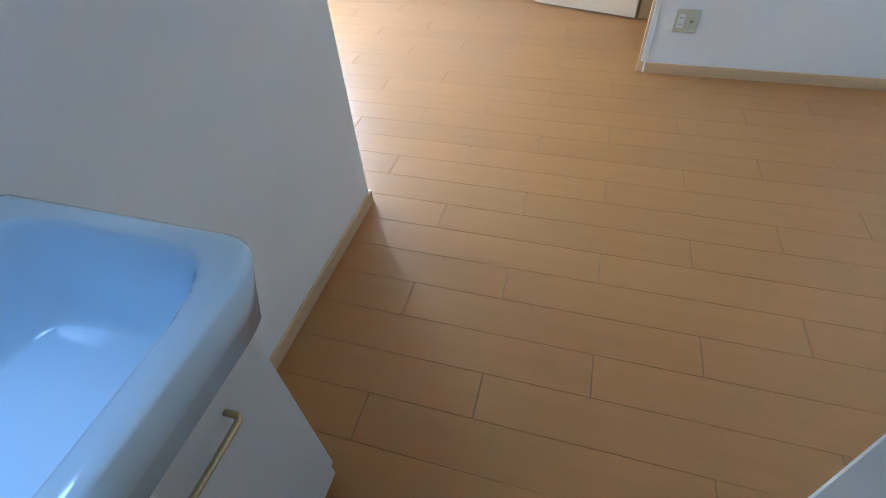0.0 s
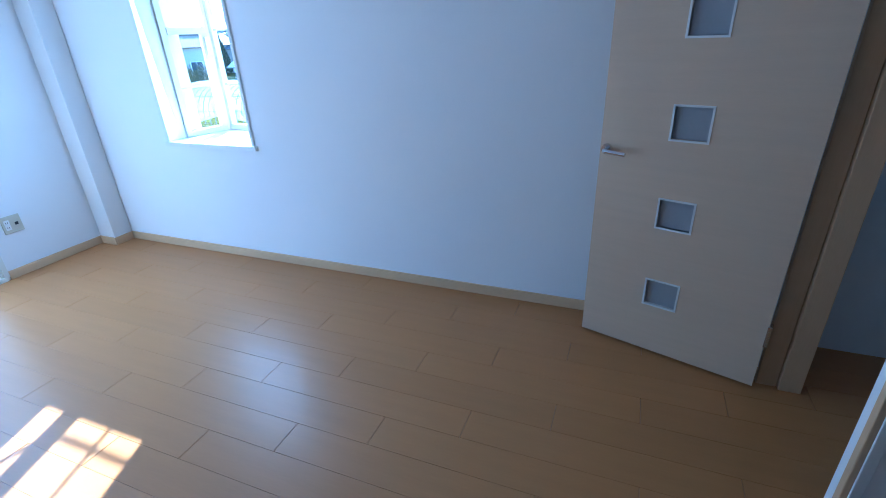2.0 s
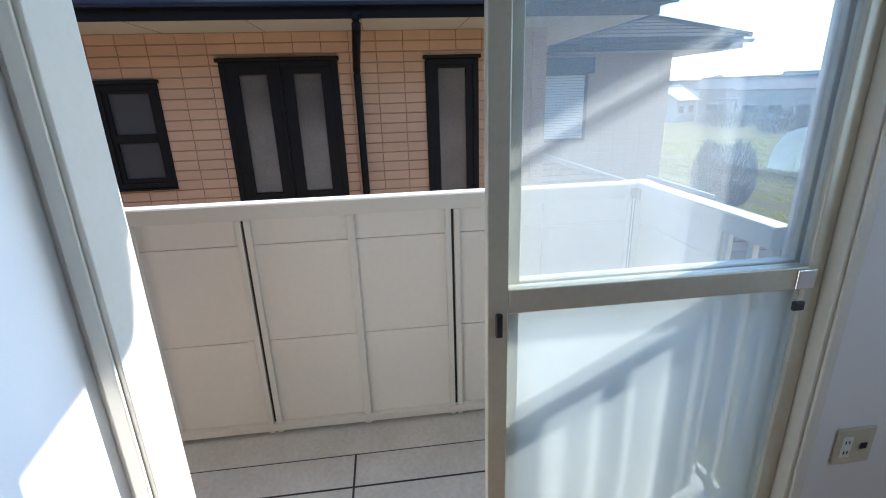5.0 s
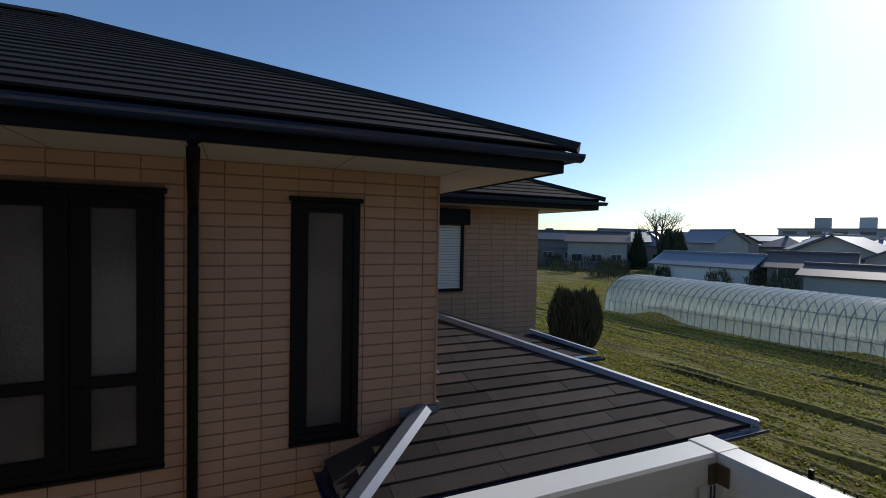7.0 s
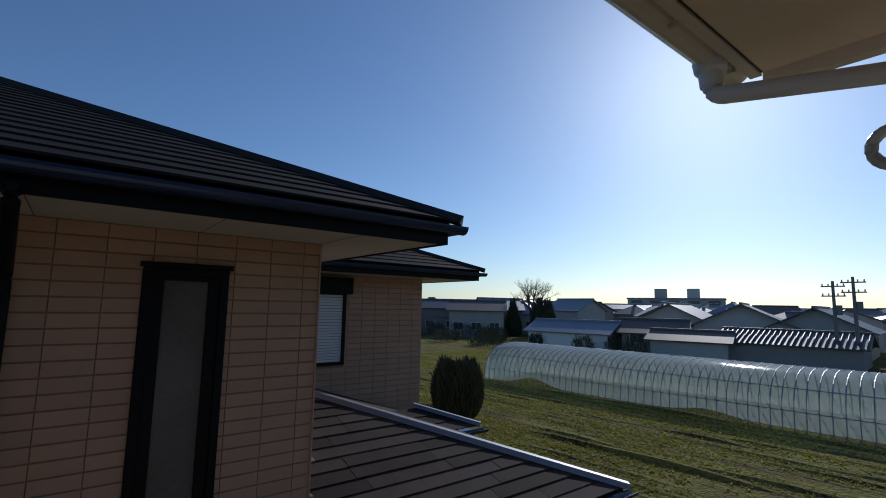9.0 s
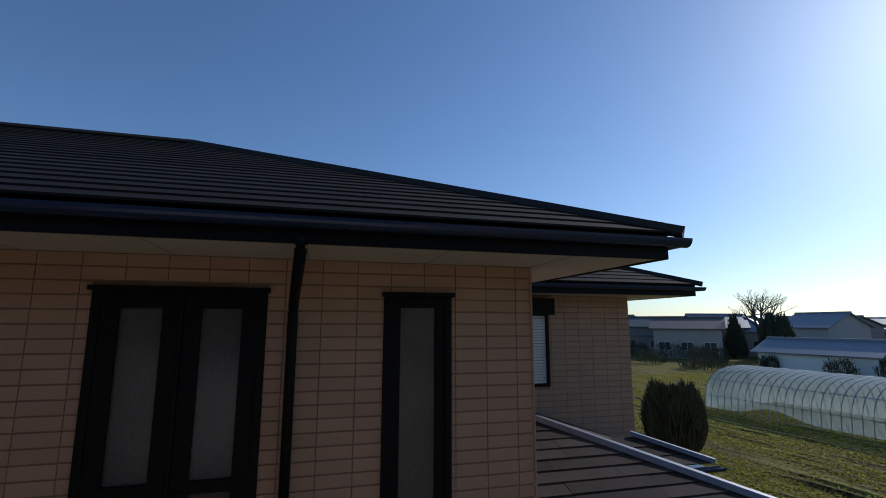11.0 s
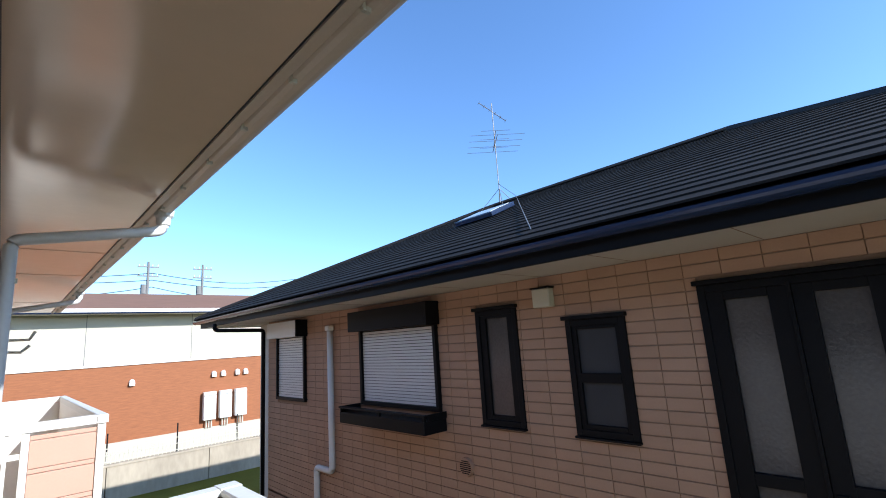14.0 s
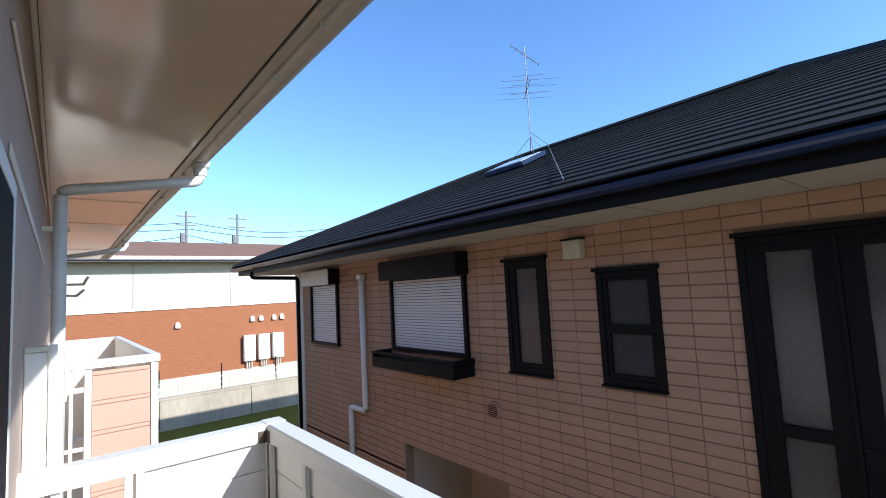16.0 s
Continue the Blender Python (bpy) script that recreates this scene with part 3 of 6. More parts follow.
# ---- basin unit beside the entrance ----
def basin_unit():
    """Glazed basin top on a white cabinet with a brass bar handle."""
    x0, x1, y0, y1, zt = KX + 0.002, 3.862, -1.83, -1.172, 0.93
    cab = thing("vanity_cabinet", "white vanity cabinet with brass bar handles", "cabinet", (3.6, -1.5, 0))
    part("body", boxes((x0, 3.745, y0 + 0.01, y1 - 0.012, 0.06, 0.745), bev=0.002), M_CAB, cab)
    part("plinth", boxes((x0, 3.70, y0 + 0.01, y1 - 0.012, 0.0, 0.059)), M_BLACKPL, cab, "dark recessed plinth")
    for a, b in ((-1.815, -1.515), (-1.511, -1.209)):
        d = part("door", boxes((3.746, 3.765, a, b, 0.065, 0.74), bev=0.002), M_CAB, cab)
        pts = [(3.766, b - 0.105, 0.66)] + bend((3.766, b - 0.105, 0.66), (3.795, b - 0.105, 0.66), (3.795, b - 0.26, 0.66), 0.012) + bend((3.795, b - 0.105, 0.66), (3.795, b - 0.26, 0.66), (3.766, b - 0.26, 0.66), 0.012) + [(3.766, b - 0.26, 0.66)]
        part("handle", pipe(pts, 0.006, 8), M_BRASS, d, "brass bar handle", True)
    # basin: an outer shell with a sunken, rounded bowl
    bm = bmesh.new()
    nx, ny = 70, 100
    grid = []
    rc = 0.07
    cx, cy = (x0 + x1) / 2 - 0.002, (y0 + y1) / 2
    hx, hy = (x1 - x0) / 2 - 0.038, (y1 - y0) / 2 - 0.04
    for i in range(nx + 1):
        row = []
        for j in range(ny + 1):
            x, y = x0 + (x1 - x0) * i / nx, y0 + (y1 - y0) * j / ny
            u, v = 1 - min(1.0, (x1 - x) / rc), 1 - min(1.0, (y1 - y) / rc)
            edge = min(x1 - x, y1 - y, y - y0)
            x, y = x + (rc * u * (math.sqrt(1 - v * v / 2) - 1)), y + (rc * v * (math.sqrt(1 - u * u / 2) - 1))
            rr = (abs((x - cx) / hx) ** 6 + abs((y - cy) / hy) ** 6) ** (1 / 6)
            u = min(1.0, max(0.0, (1.0 - rr) / 0.26))
            d = 0.15 * (u * u * (3 - 2 * u)) ** 0.7
            z = zt - d + 0.010 * max(0.0, 1 - edge / 0.02) ** 2 * -1
            row.append(bm.verts.new((x, y, z)))
        grid.append(row)
    for i in range(nx):
        for j in range(ny):
            bm.faces.new((grid[i][j], grid[i + 1][j], grid[i + 1][j + 1], grid[i][j + 1]))
    rim = [grid[i][0] for i in range(nx + 1)] + [grid[nx][j] for j in range(1, ny + 1)] + [grid[i][ny] for i in range(nx - 1, -1, -1)] + [grid[0][j] for j in range(ny - 1, 0, -1)]
    low = [bm.verts.new((min(v.co.x, 3.768 + 0.25 * max(0.0, v.co.x - 3.768)), min(v.co.y, y1 - 0.012), 0.742)) for v in rim]
    for k in range(len(rim)):
        bm.faces.new((rim[k], rim[(k + 1) % len(rim)], low[(k + 1) % len(rim)], low[k]))
    bm.faces.new(low)
    me = part("wash_basin", bm, M_PORC, smooth=True)
    tagged(me, "glossy white wash basin with a rounded bowl, on the vanity cabinet", "basin")
    bm = bmesh.new()
    bmesh.ops.create_cone(bm, cap_ends=True, segments=20, radius1=0.022, radius2=0.02, depth=0.006, matrix=pose(cx, cy, 0.7585))
    part("drain", bm, M_CHROME, me, "chrome drain ring")


basin_unit()

# cool strip lamp above the basin
vl = thing("vanity_lamp", "slim white strip lamp on the wall above the basin", "lamp", (3.5, -1.5, 1.95))
part("housing", boxes((KX + 0.001, 3.66, -1.76, -1.26, 1.93, 1.97), bev=0.006), M_WHITEPL, vl)
lamp = new("vanity_light", bpy.data.lights.new("vanity_light", "AREA"))
lamp.data.shape, lamp.data.size, lamp.data.size_y = "RECTANGLE", 0.2, 0.4
lamp.data.energy, lamp.data.color, lamp.data.spread = 0.0135, (0.38, 0.6, 1.0), radians(44)
lamp.matrix_world = look((3.6, -1.53, 1.92), (3.62, -1.53, 0.8))

# worktop corner opposite the basin
wt = thing("kitchen_unit", "white kitchen base unit with a pale worktop", "kitchen unit", (4.9, -1.9, 0))
bm = bmesh.new()
prism(bm, [(4.40, -1.385), (4.60, -1.19), (5.3, -1.19), (5.3, -2.6), (4.40, -2.6)], 0.82, 0.855)
part("worktop", bm, M_CAB, wt, "pale worktop with a clipped corner")
part("body", boxes((4.62, 5.28, -2.58, -1.4, 0.0, 0.818), bev=0.003), M_CAB, wt)

# air conditioner on the west wall, only its lower edge in view
ac = thing("air_conditioner", "white wall air conditioner above the socket", "air conditioner", (0.1, 2.1, 1.95))
part("casing", boxes((0.002, 0.2, 1.85, 2.4, 1.86, 2.13), bev=0.012), M_WHITEPL, ac)
part("flap", boxes((0.05, 0.19, 1.9, 2.35, 1.845, 1.858), bev=0.003), M_BLACKPL, ac, "dark air outlet flap")


# ---- balcony ----
RX, RZ, RN, RS, BDZ = -0.928, 0.935, 1.702, -1.528, -0.125
bm = boxes((-1.05, -WT - 0.001, RS - 0.1, RN + 0.1, BDZ - 0.12, BDZ), bev=0.004)
struct("balcony_deck", bm, M_DECK, "weathered grey balcony floor with drain channel", "balcony floor")
bm = bmesh.new()
for xx in (-0.74, -0.56):
    box(bm, xx - 0.003, xx + 0.003, RS, RN, BDZ + 0.0005, BDZ + 0.003)
box(bm, -0.75, -WT - 0.02, 0.42, 0.428, BDZ + 0.0005, BDZ + 0.0035)
box(bm, -0.75, -WT - 0.02, 1.2, 1.208, BDZ + 0.0005, BDZ + 0.0035)
struct("deck_joints", bm, M_BLACKPL, "dark joints between the balcony floor sheets", "balcony floor")
bm = boxes((RX + 0.02, RX + 0.19, RS + 0.02, RN - 0.02, BDZ + 0.001, BDZ + 0.006), (-0.42, -0.39, RS, RN, BDZ + 0.001, BDZ + 0.012))
struct("deck_channel", bm, M_DECK, "shallow drain channel strip on the balcony floor", "balcony floor")
rail = thing("balcony_parapet", "white panelled balcony parapet with a rounded metal cap", "parapet", (-0.97, 0.1, BDZ), kind="structure")


def cap(p, q, w=0.037):
    d = (Vector(q) - Vector(p)).normalized()
    n = Vector((-d.y, d.x, 0))
    bm = bmesh.new()
    prof = [(-w, -0.045), (-w, 0.014), (-w + 0.006, 0.02), (w - 0.006, 0.02), (w, 0.014), (w, -0.045)]
    rings = [[bm.verts.new(Vector(e) + n * a + Vector((0, 0, b))) for a, b in prof] for e in (p, q)]
    for k in range(len(prof)):
        bm.faces.new((rings[0][k], rings[0][(k + 1) % 6], rings[1][(k + 1) % 6], rings[1][k]))
    bm.faces.new(rings[0])
    bm.faces.new(rings[1][::-1])
    return bm


CX = RX - 0.037
part("cap", cap((CX, RS - 0.07, RZ), (CX, RN + 0.07, RZ)), M_BALCAP, rail)
part("cap", cap((CX + 0.038, RN + 0.035, RZ), (-WT, RN + 0.035, RZ)), M_BALCAP, rail)
part("cap", cap((CX + 0.038, RS - 0.035, RZ), (-WT, RS - 0.035, RZ)), M_BALCAP, rail)
JZ = [BDZ + 0.0, 0.345, 0.78, RZ - 0.046]
ys = [RS - 0.02, -1.2, -0.79, -0.37, 0.054, 0.475, 0.895, 1.3, RN + 0.02]
for a, b in zip(ys, ys[1:]):
    for z0, z1 in zip(JZ, JZ[1:]):
        part("panel", boxes((CX - 0.012, CX + 0.012, a + 0.001, b - 0.001, z0 + 0.002, z1 - 0.001), bev=0.0015), M_BALC, rail)
for k, y in enumerate(ys[1:-1]):
    if k % 2 == 0:
        part("post", boxes((CX + 0.0125, CX + 0.03, y - 0.015, y + 0.016, BDZ + 0.002, JZ[3]), bev=0.002), M_BALCAP, rail)
    else:
        for dy in (-0.03, 0.006):
            part("post", boxes((CX + 0.0125, CX + 0.032, y + dy, y + dy + 0.024, BDZ + 0.002, JZ[3]), bev=0.002), M_BALCAP, rail)
        # solid black strip puts the shade between the two posts into colour
        part("gap_shade_strip", boxes((CX + 0.0123, CX + 0.016, y - 0.0058, y + 0.0058, BDZ + 0.003, JZ[3])), M_BLACKPL, rail, "black strip painting the shade between posts")
part("bottom_rail", boxes((CX + 0.0125, RX + 0.004, RS + 0.02, RN - 0.02, BDZ + 0.02, BDZ + 0.055), bev=0.002), M_BALCAP, rail)
# the ends: panels outward of a double post, open with upright bars beside the wall
for y, s, xp in ((RN + 0.035, 1, -0.4), (RS - 0.035, -1, -0.5)):
    for z0, z1 in zip(JZ, JZ[1:]):
        part("panel", boxes((CX - 0.012, xp - 0.001, y - 0.012, y + 0.012, z0 + 0.002, z1 - 0.001), bev=0.0015), M_BALC, rail)
    for a in (xp - 0.026, xp + 0.006):
        part("post", boxes((a, a + 0.022, y - s * 0.03, y - s * 0.0125, BDZ + 0.002, JZ[3]) if s < 0 else (a, a + 0.022, y - 0.03, y - 0.0125, BDZ + 0.002, JZ[3]), bev=0.002), M_BALCAP, rail)
    for a in (-0.31, -0.214 - 0.022):
        part("upright_bar", boxes((a, a + 0.022, y - 0.011, y + 0.011, BDZ + 0.002, JZ[3]), bev=0.002), M_BALCAP, rail)
    part("bottom_rail", boxes((xp + 0.03, -0.238, y - 0.009, y + 0.009, BDZ + 0.06, BDZ + 0.1), bev=0.002), M_BALCAP, rail)
    yi = y - s * 0.037
    part("corner_post", boxes((RX - 0.02, RX + 0.001, min(yi - s * 0.03, yi + s * 0.024), max(yi - s * 0.03, yi + s * 0.024), BDZ + 0.002, JZ[3]), bev=0.002), M_BALCAP, rail)
    part("corner_bracket", boxes((RX + 0.0005, RX + 0.005, min(yi - s * 0.03, yi - s * 0.002), max(yi - s * 0.03, yi - s * 0.002), RZ - 0.046, RZ - 0.001), (RX + 0.002, RX + 0.032, min(yi - s * 0.006, yi - s * 0.0015), max(yi - s * 0.006, yi - s * 0.0015), RZ - 0.046, RZ - 0.001), bev=0.001), M_BRONZE, rail, "stained metal corner bracket")
    part("corner_cover", boxes((CX - 0.039, CX + 0.0385, y - 0.039, y + 0.039, RZ - 0.03, RZ + 0.0225), bev=0.004), M_BALCAP, rail, "white cap corner cover")
    # no slits are cut: thin black bars paint their shade on the post
    for d in (0.006, 0.018):
        part("slit_shade_bar", boxes((RX + 0.0005, RX + 0.003, min(yi - s * d, yi - s * (d + 0.004)), max(yi - s * d, yi - s * (d + 0.004)), BDZ + 0.003, RZ - 0.05)), M_BLACKPL, rail, "black bar painting the shade of a corner post slit")

# ---- own building outside: wall, eave, gutter ----
SZ = 2.42
bm = boxes((-WT - 0.012, -WT, -11.0, 0.018, -3.0, SZ + 0.1), (-WT - 0.012, -WT, 1.752, 2.86, -3.0, SZ + 0.1), (-WT - 0.012, -WT, 0.018, 1.752, DZ + 0.012, SZ + 0.1), (-WT - 0.012, -WT, 0.018, 1.752, -3.0, -0.25))
struct("outer_wall", bm, M_STUCCO, "cream textured outside wall behind the balcony", "wall")
bm = boxes((-WT, 8, 2.851, 2.862, -3.0, BZ0 - 0.21), (-WT, BX0 - 0.07, 2.851, 2.862, BZ0 - 0.21, SZ), (BX1 + 0.07, 8, 2.851, 2.862, BZ0 - 0.21, SZ))
struct("outer_wall_north", bm, M_STUCCO, "cream textured gable wall under the eave", "wall")
bm = boxes((-0.955, 8, -11.5, 2.87, SZ, SZ + 0.012))
soff = struct("eave_soffit", bm, M_SOFFIT, "glossy cream soffit boards under the eave", "soffit")
for y in (-9.5, -6.4, -4.9):
    part("joint_strip", boxes((-0.95, -WT - 0.013, y - 0.012, y + 0.012, SZ - 0.003, SZ - 0.0005)), M_SOFFIT, soff)
part("wall_bead", boxes((-WT - 0.03, -WT - 0.013, -11.0, 2.85, SZ - 0.022, SZ - 0.001), bev=0.004), M_EAVE, soff, "narrow bead between wall and soffit")
# the soffit stays closed; black strips stand in for shade in its joints
part("bead_joint_shade", boxes((-WT - 0.034, -WT - 0.031, -11.0, 2.85, SZ - 0.004, SZ - 0.0005)), M_BLACKPL, soff, "black strip as the shade of the joint along the bead")
part("fascia_joint_shade", boxes((-0.957, -0.951, -11.5, 2.86, SZ - 0.003, SZ - 0.0006)), M_BLACKPL, soff, "black strip as the shade of the joint along the fascia")
bm = boxes((-1.0, -0.958, -11.5, 2.87, SZ - 0.012, SZ + 0.15), (-0.957, 8, 2.872, 2.93, SZ - 0.05, SZ + 0.15), (-0.955, 8, -11.5, 2.87, SZ + 0.014, SZ + 0.14))
struct("eave_fascia", bm, M_EAVE, "cream fascia board along the eave", "fascia")


def gutter(name, pts, r, material, label):
    """A half-round gutter along a straight line."""
    p, q = Vector(pts[0]), Vector(pts[1])
    d = (q - p).normalized()
    n = Vector((-d.y, d.x, 0))
    bm = bmesh.new()
    prof = [(r * math.cos(t), r * math.sin(t)) for t in (math.pi + math.pi * k / 10 for k in range(11))]
    prof += [(0.9 * a, 0.9 * b) for a, b in reversed(prof)]
    rings = [[bm.verts.new(e + n * a + Vector((0, 0, b))) for a, b in prof] for e in (p, q)]
    for k in range(len(prof)):
        bm.faces.new((rings[0][k], rings[0][(k + 1) % len(prof)], rings[1][(k + 1) % len(prof)], rings[1][k]))
    bm.faces.new(rings[0])
    bm.faces.new(rings[1][::-1])
    return bm


GX = -1.068
og = thing("eave_gutter", "cream half-round rain gutter with drainpipes under the eave", "gutter", (GX, 0, SZ))
part("trough", gutter("g", [(GX, -11.5, SZ + 0.06), (GX, 2.9, SZ + 0.06)], 0.066, M_EAVE, ""), M_EAVE, og)
for k in range(30):
    y = -11.2 + k * 0.48
    part("bracket", boxes((-1.012, -1.0005, y - 0.008, y + 0.008, SZ - 0.03, SZ + 0.03), (-1.03, -1.012, y - 0.008, y + 0.008, SZ - 0.03, SZ - 0.012), bev=0.002), M_ALU, og)
for y in (-3.25, -8.1, 2.66):
    p = [(GX, y, SZ - 0.02), (GX, y, SZ - 0.06)] + bend((GX, y, SZ), (GX, y, SZ - 0.125), (-0.3, y + 0.03, SZ - 0.27), 0.05)
    p += bend((GX, y, SZ - 0.125), (-0.3, y + 0.03, SZ - 0.27), (-0.3, y + 0.03, -1), 0.05)
    p += [(-0.3, y + 0.03, -2.9)]
    dp = part("drainpipe", pipe(p, 0.035, 14), M_PVC, og, "white round drainpipe", True)
    part("outlet", pipe([(GX, y, SZ + 0.02), (GX, y, SZ - 0.02), (GX, y, SZ - 0.035), (GX, y, SZ - 0.085)], [0.066, 0.06, 0.046, 0.042], 16), M_PVC, dp, "funnel outlet under the trough")
    part("outlet_strap", boxes((GX - 0.07, GX + 0.07, y - 0.055, y + 0.055, SZ + 0.045, SZ + 0.062), bev=0.003), M_PVC, dp)
    for z in (1.9, 0.9, -0.6):
        part("pipe_clip", boxes((-0.345, -WT - 0.013, y + 0.022, y + 0.038, z, z + 0.03), bev=0.002), M_ALU, dp)

# trims and the side room's dark window on the outer wall
part("wall_batten", boxes((-WT - 0.017, -WT - 0.0125, -4.4, -0.95, 1.765, 1.795), bev=0.001), M_EAVE, soff, "cream batten on the outer wall")
part("wall_conduit", pipe([(-WT - 0.0165, -0.9, 2.04), (-WT - 0.0165, -4.35, 2.25)], 0.004, 8), M_EAVE, soff, "thin cream conduit on the outer wall")
sd = thing("side_window", "dark closed window with a cream frame in the outer wall", "window", (-WT, -0.6, 0.2), kind="structure")
part("window_frame", boxes((-0.217, -0.2125, -1.14, -1.1, 0.1, 1.74), (-0.217, -0.2125, -0.2, -0.165, 0.1, 1.74), (-0.217, -0.2125, -1.1, -0.2, 1.7, 1.74), (-0.217, -0.2125, -1.1, -0.2, 0.1, 0.14), bev=0.001), M_ALUW, sd)
part("pane", boxes((-0.2145, -0.2125, -1.1, -0.2, 0.14, 1.7)), M_SIDEPANE, sd, "dark glass pane")

# laundry pole bracket by the window
lb = thing("laundry_bracket", "grey steel laundry pole bracket with a curled end", "bracket", (-0.22, 1.9, 1.75))
pts = [(-0.213, 1.93, 1.72), (-0.33, 1.93, 1.72), (-0.43, 1.93, 1.73)] + [(-0.475 - 0.036 * math.sin(t), 1.93, 1.766 - 0.036 * math.cos(t)) for t in (k * 0.3 for k in range(14))]
part("arm", pipe(pts, 0.011, 8), M_ALU, lb)
part("wall_plate", boxes((-0.2125, -0.205, 1.9, 1.96, 1.62, 1.8), bev=0.002), M_ALU, lb)


# ---- next balcony of the same building ----
nb = thing("next_balcony", "neighbouring balcony with pink siding and white rails", "balcony", (-0.6, -5.4, -0.2))
NZ, NE = 0.99, -7.85
for y in (-4.5, NE):
    part("corner_post", boxes((-0.985, -0.93, y - 0.03, y + 0.03, -0.3, NZ - 0.045), bev=0.004), M_BALCAP, nb)
part("cap", cap((-0.96, NE - 0.05, NZ), (-0.96, -4.45, NZ)), M_BALCAP, nb)
part("cap", cap((-0.924, -4.5, NZ), (-WT - 0.014, -4.5, NZ)), M_BALCAP, nb)
part("cap", cap((-0.924, NE, NZ), (-WT - 0.014, NE, NZ)), M_BALCAP, nb)
z = -0.28
while z < NZ - 0.1:
    for z0, z1, d in ((z, min(z + 0.2, NZ - 0.05), 0.0), (z + 0.204, z + 0.236, 0.004)):
        if z1 <= NZ - 0.045:
            part("siding_board", boxes((-0.928, -0.52, -4.515 + d, -4.485 - d, z0, z1), bev=0.004), M_PINK, nb)
            part("siding_board", boxes((-0.975 + d, -0.945 - d, NE + 0.04, -4.54, z0, z1), bev=0.004), M_PINK, nb)
    z += 0.24
part("inner_lining", boxes((-0.94, -0.93, NE + 0.04, -4.54, -0.28, NZ - 0.05), (-0.925, -WT - 0.014, NE + 0.02, NE + 0.035, -0.28, NZ - 0.05), bev=0.002), M_BALC, nb, "pale inner lining")
for a, b in ((-0.518, -0.472), (-0.4, -0.375), (-0.35, -0.325)):
    part("end_post", boxes((a, b, -4.52, -4.48, -0.3, NZ - 0.045), bev=0.003), M_BALCAP, nb)
part("mid_rail", boxes((-0.47, -WT - 0.014, -4.515, -4.49, 0.76, 0.8), bev=0.003), M_BALCAP, nb)
part("mid_rail", boxes((-0.47, -WT - 0.014, -4.515, -4.49, 0.3, 0.33), bev=0.003), M_BALCAP, nb)
part("floor_slab", boxes((-1.0, -WT - 0.013, NE - 0.05, -4.45, -0.42, -0.301), bev=0.004), M_BALCAP, nb)
pb = thing("partition_board", "white partition board beside the balcony, half in sun", "partition", (-0.25, -1.73, 0))
part("board", boxes((-0.275, -WT - 0.014, -1.745, -1.725, -0.24, 1.3), bev=0.003), M_BALC, pb)
part("edge_rail", boxes((-0.3, -0.276, -1.755, -1.715, -0.24, 1.32), bev=0.003), M_ALUW, pb)
part("top_rail", boxes((-0.275, -WT - 0.014, -1.755, -1.715, 1.301, 1.32), bev=0.003), M_ALU, pb)
part("support", boxes((-0.3, -WT - 0.013, -1.76, -1.71, -3.0, -0.241), bev=0.003), M_STUCCO, pb)


# ---- neighbouring house ----
GZ = -3.0            # ground
HX = -4.028          # its facade
HN, HS = 2.335, -8.55
EZ = 1.95            # soffit
house = thing("neighbour_house", "pink-beige sided house with black windows and dark slate hip roof", "house", (-7.5, -3, GZ))
DOORS = [(-5.2, -3.25, GZ, -0.66)]
WIN = [(1.09, 1.63, -0.23, 1.68), (-0.87, 0.235, -0.23, 1.69), (-2.01, -1.45, 0.54, 1.52), (-3.11, -2.56, 0.54, 1.69), (-5.35, -3.74, 0.62, 1.6), (-8.11, -7.01, 0.56, 1.62)]
def holed(bm, x0, x1, y0, y1, z0, z1, holes):
    """A wall along y with rectangular openings."""
    cuts = sorted({y0, y1} | {h[0] for h in holes} | {h[1] for h in holes})
    for a, b in zip(cuts, cuts[1:]):
        mid = (a + b) / 2
        hs = sorted((h[2], h[3]) for h in holes if h[0] < mid < h[1])
        z = z0
        for h0, h1 in hs:
            if h0 > z:
                box(bm, x0, x1, a, b, z, h0)
            z = h1
        if z < z1:
            box(bm, x0, x1, a, b, z, z1)


bm = bmesh.new()
holed(bm, HX - 0.15, HX - 0.012, HS, HN, GZ, EZ + 0.1, WIN + DOORS)
box(bm, -7.65, HX - 0.151, HN - 0.15, HN, GZ, EZ + 0.1)
box(bm, -11.9, HX - 0.151, HS, HS + 0.15, GZ, EZ + 0.1)
box(bm, -11.9, -11.75, HS, HN, GZ, EZ + 0.1)
box(bm, -11.7, -4.3, HS + 0.2, HN - 0.2, -0.6, -0.5)
wall_h = part("wall", bm, M_MORTAR, house, "siding joints and wall body")
WX, WN = -7.65, 5.97   # second wing
bm = bmesh.new()
holed(bm, WX - 0.15, WX - 0.012, HN, WN, GZ, EZ + 0.1, [(3.2, 4.37, 0.45, 1.62)])
box(bm, -12.5, WX - 0.012, WN - 0.15, WN - 0.001, GZ, EZ + 0.1)
wall_w = part("wing_wall", bm, M_MORTAR, house)
bm = boxes((HX + 0.002, HX + 0.014, HN - 0.012, HN + 0.004, -0.2, EZ), bev=0.002)
part("corner_trim", bm, M_SIDING, house)

# recess of the ground floor opening
part("entrance_recess", boxes((HX - 1.3, HX - 1.2, -5.6, -3.0, GZ, -0.66), (HX - 1.2, HX - 0.152, -5.35, -5.2, GZ, -0.66), (HX - 1.2, HX - 0.152, -3.25, -3.1, GZ, -0.66)), M_STUCCO, house)
ed = part("entrance_door", boxes((HX - 1.19, HX - 1.14, -4.3, -3.3, GZ, -0.8), bev=0.004), M_BLACKF, house, "black entrance door")
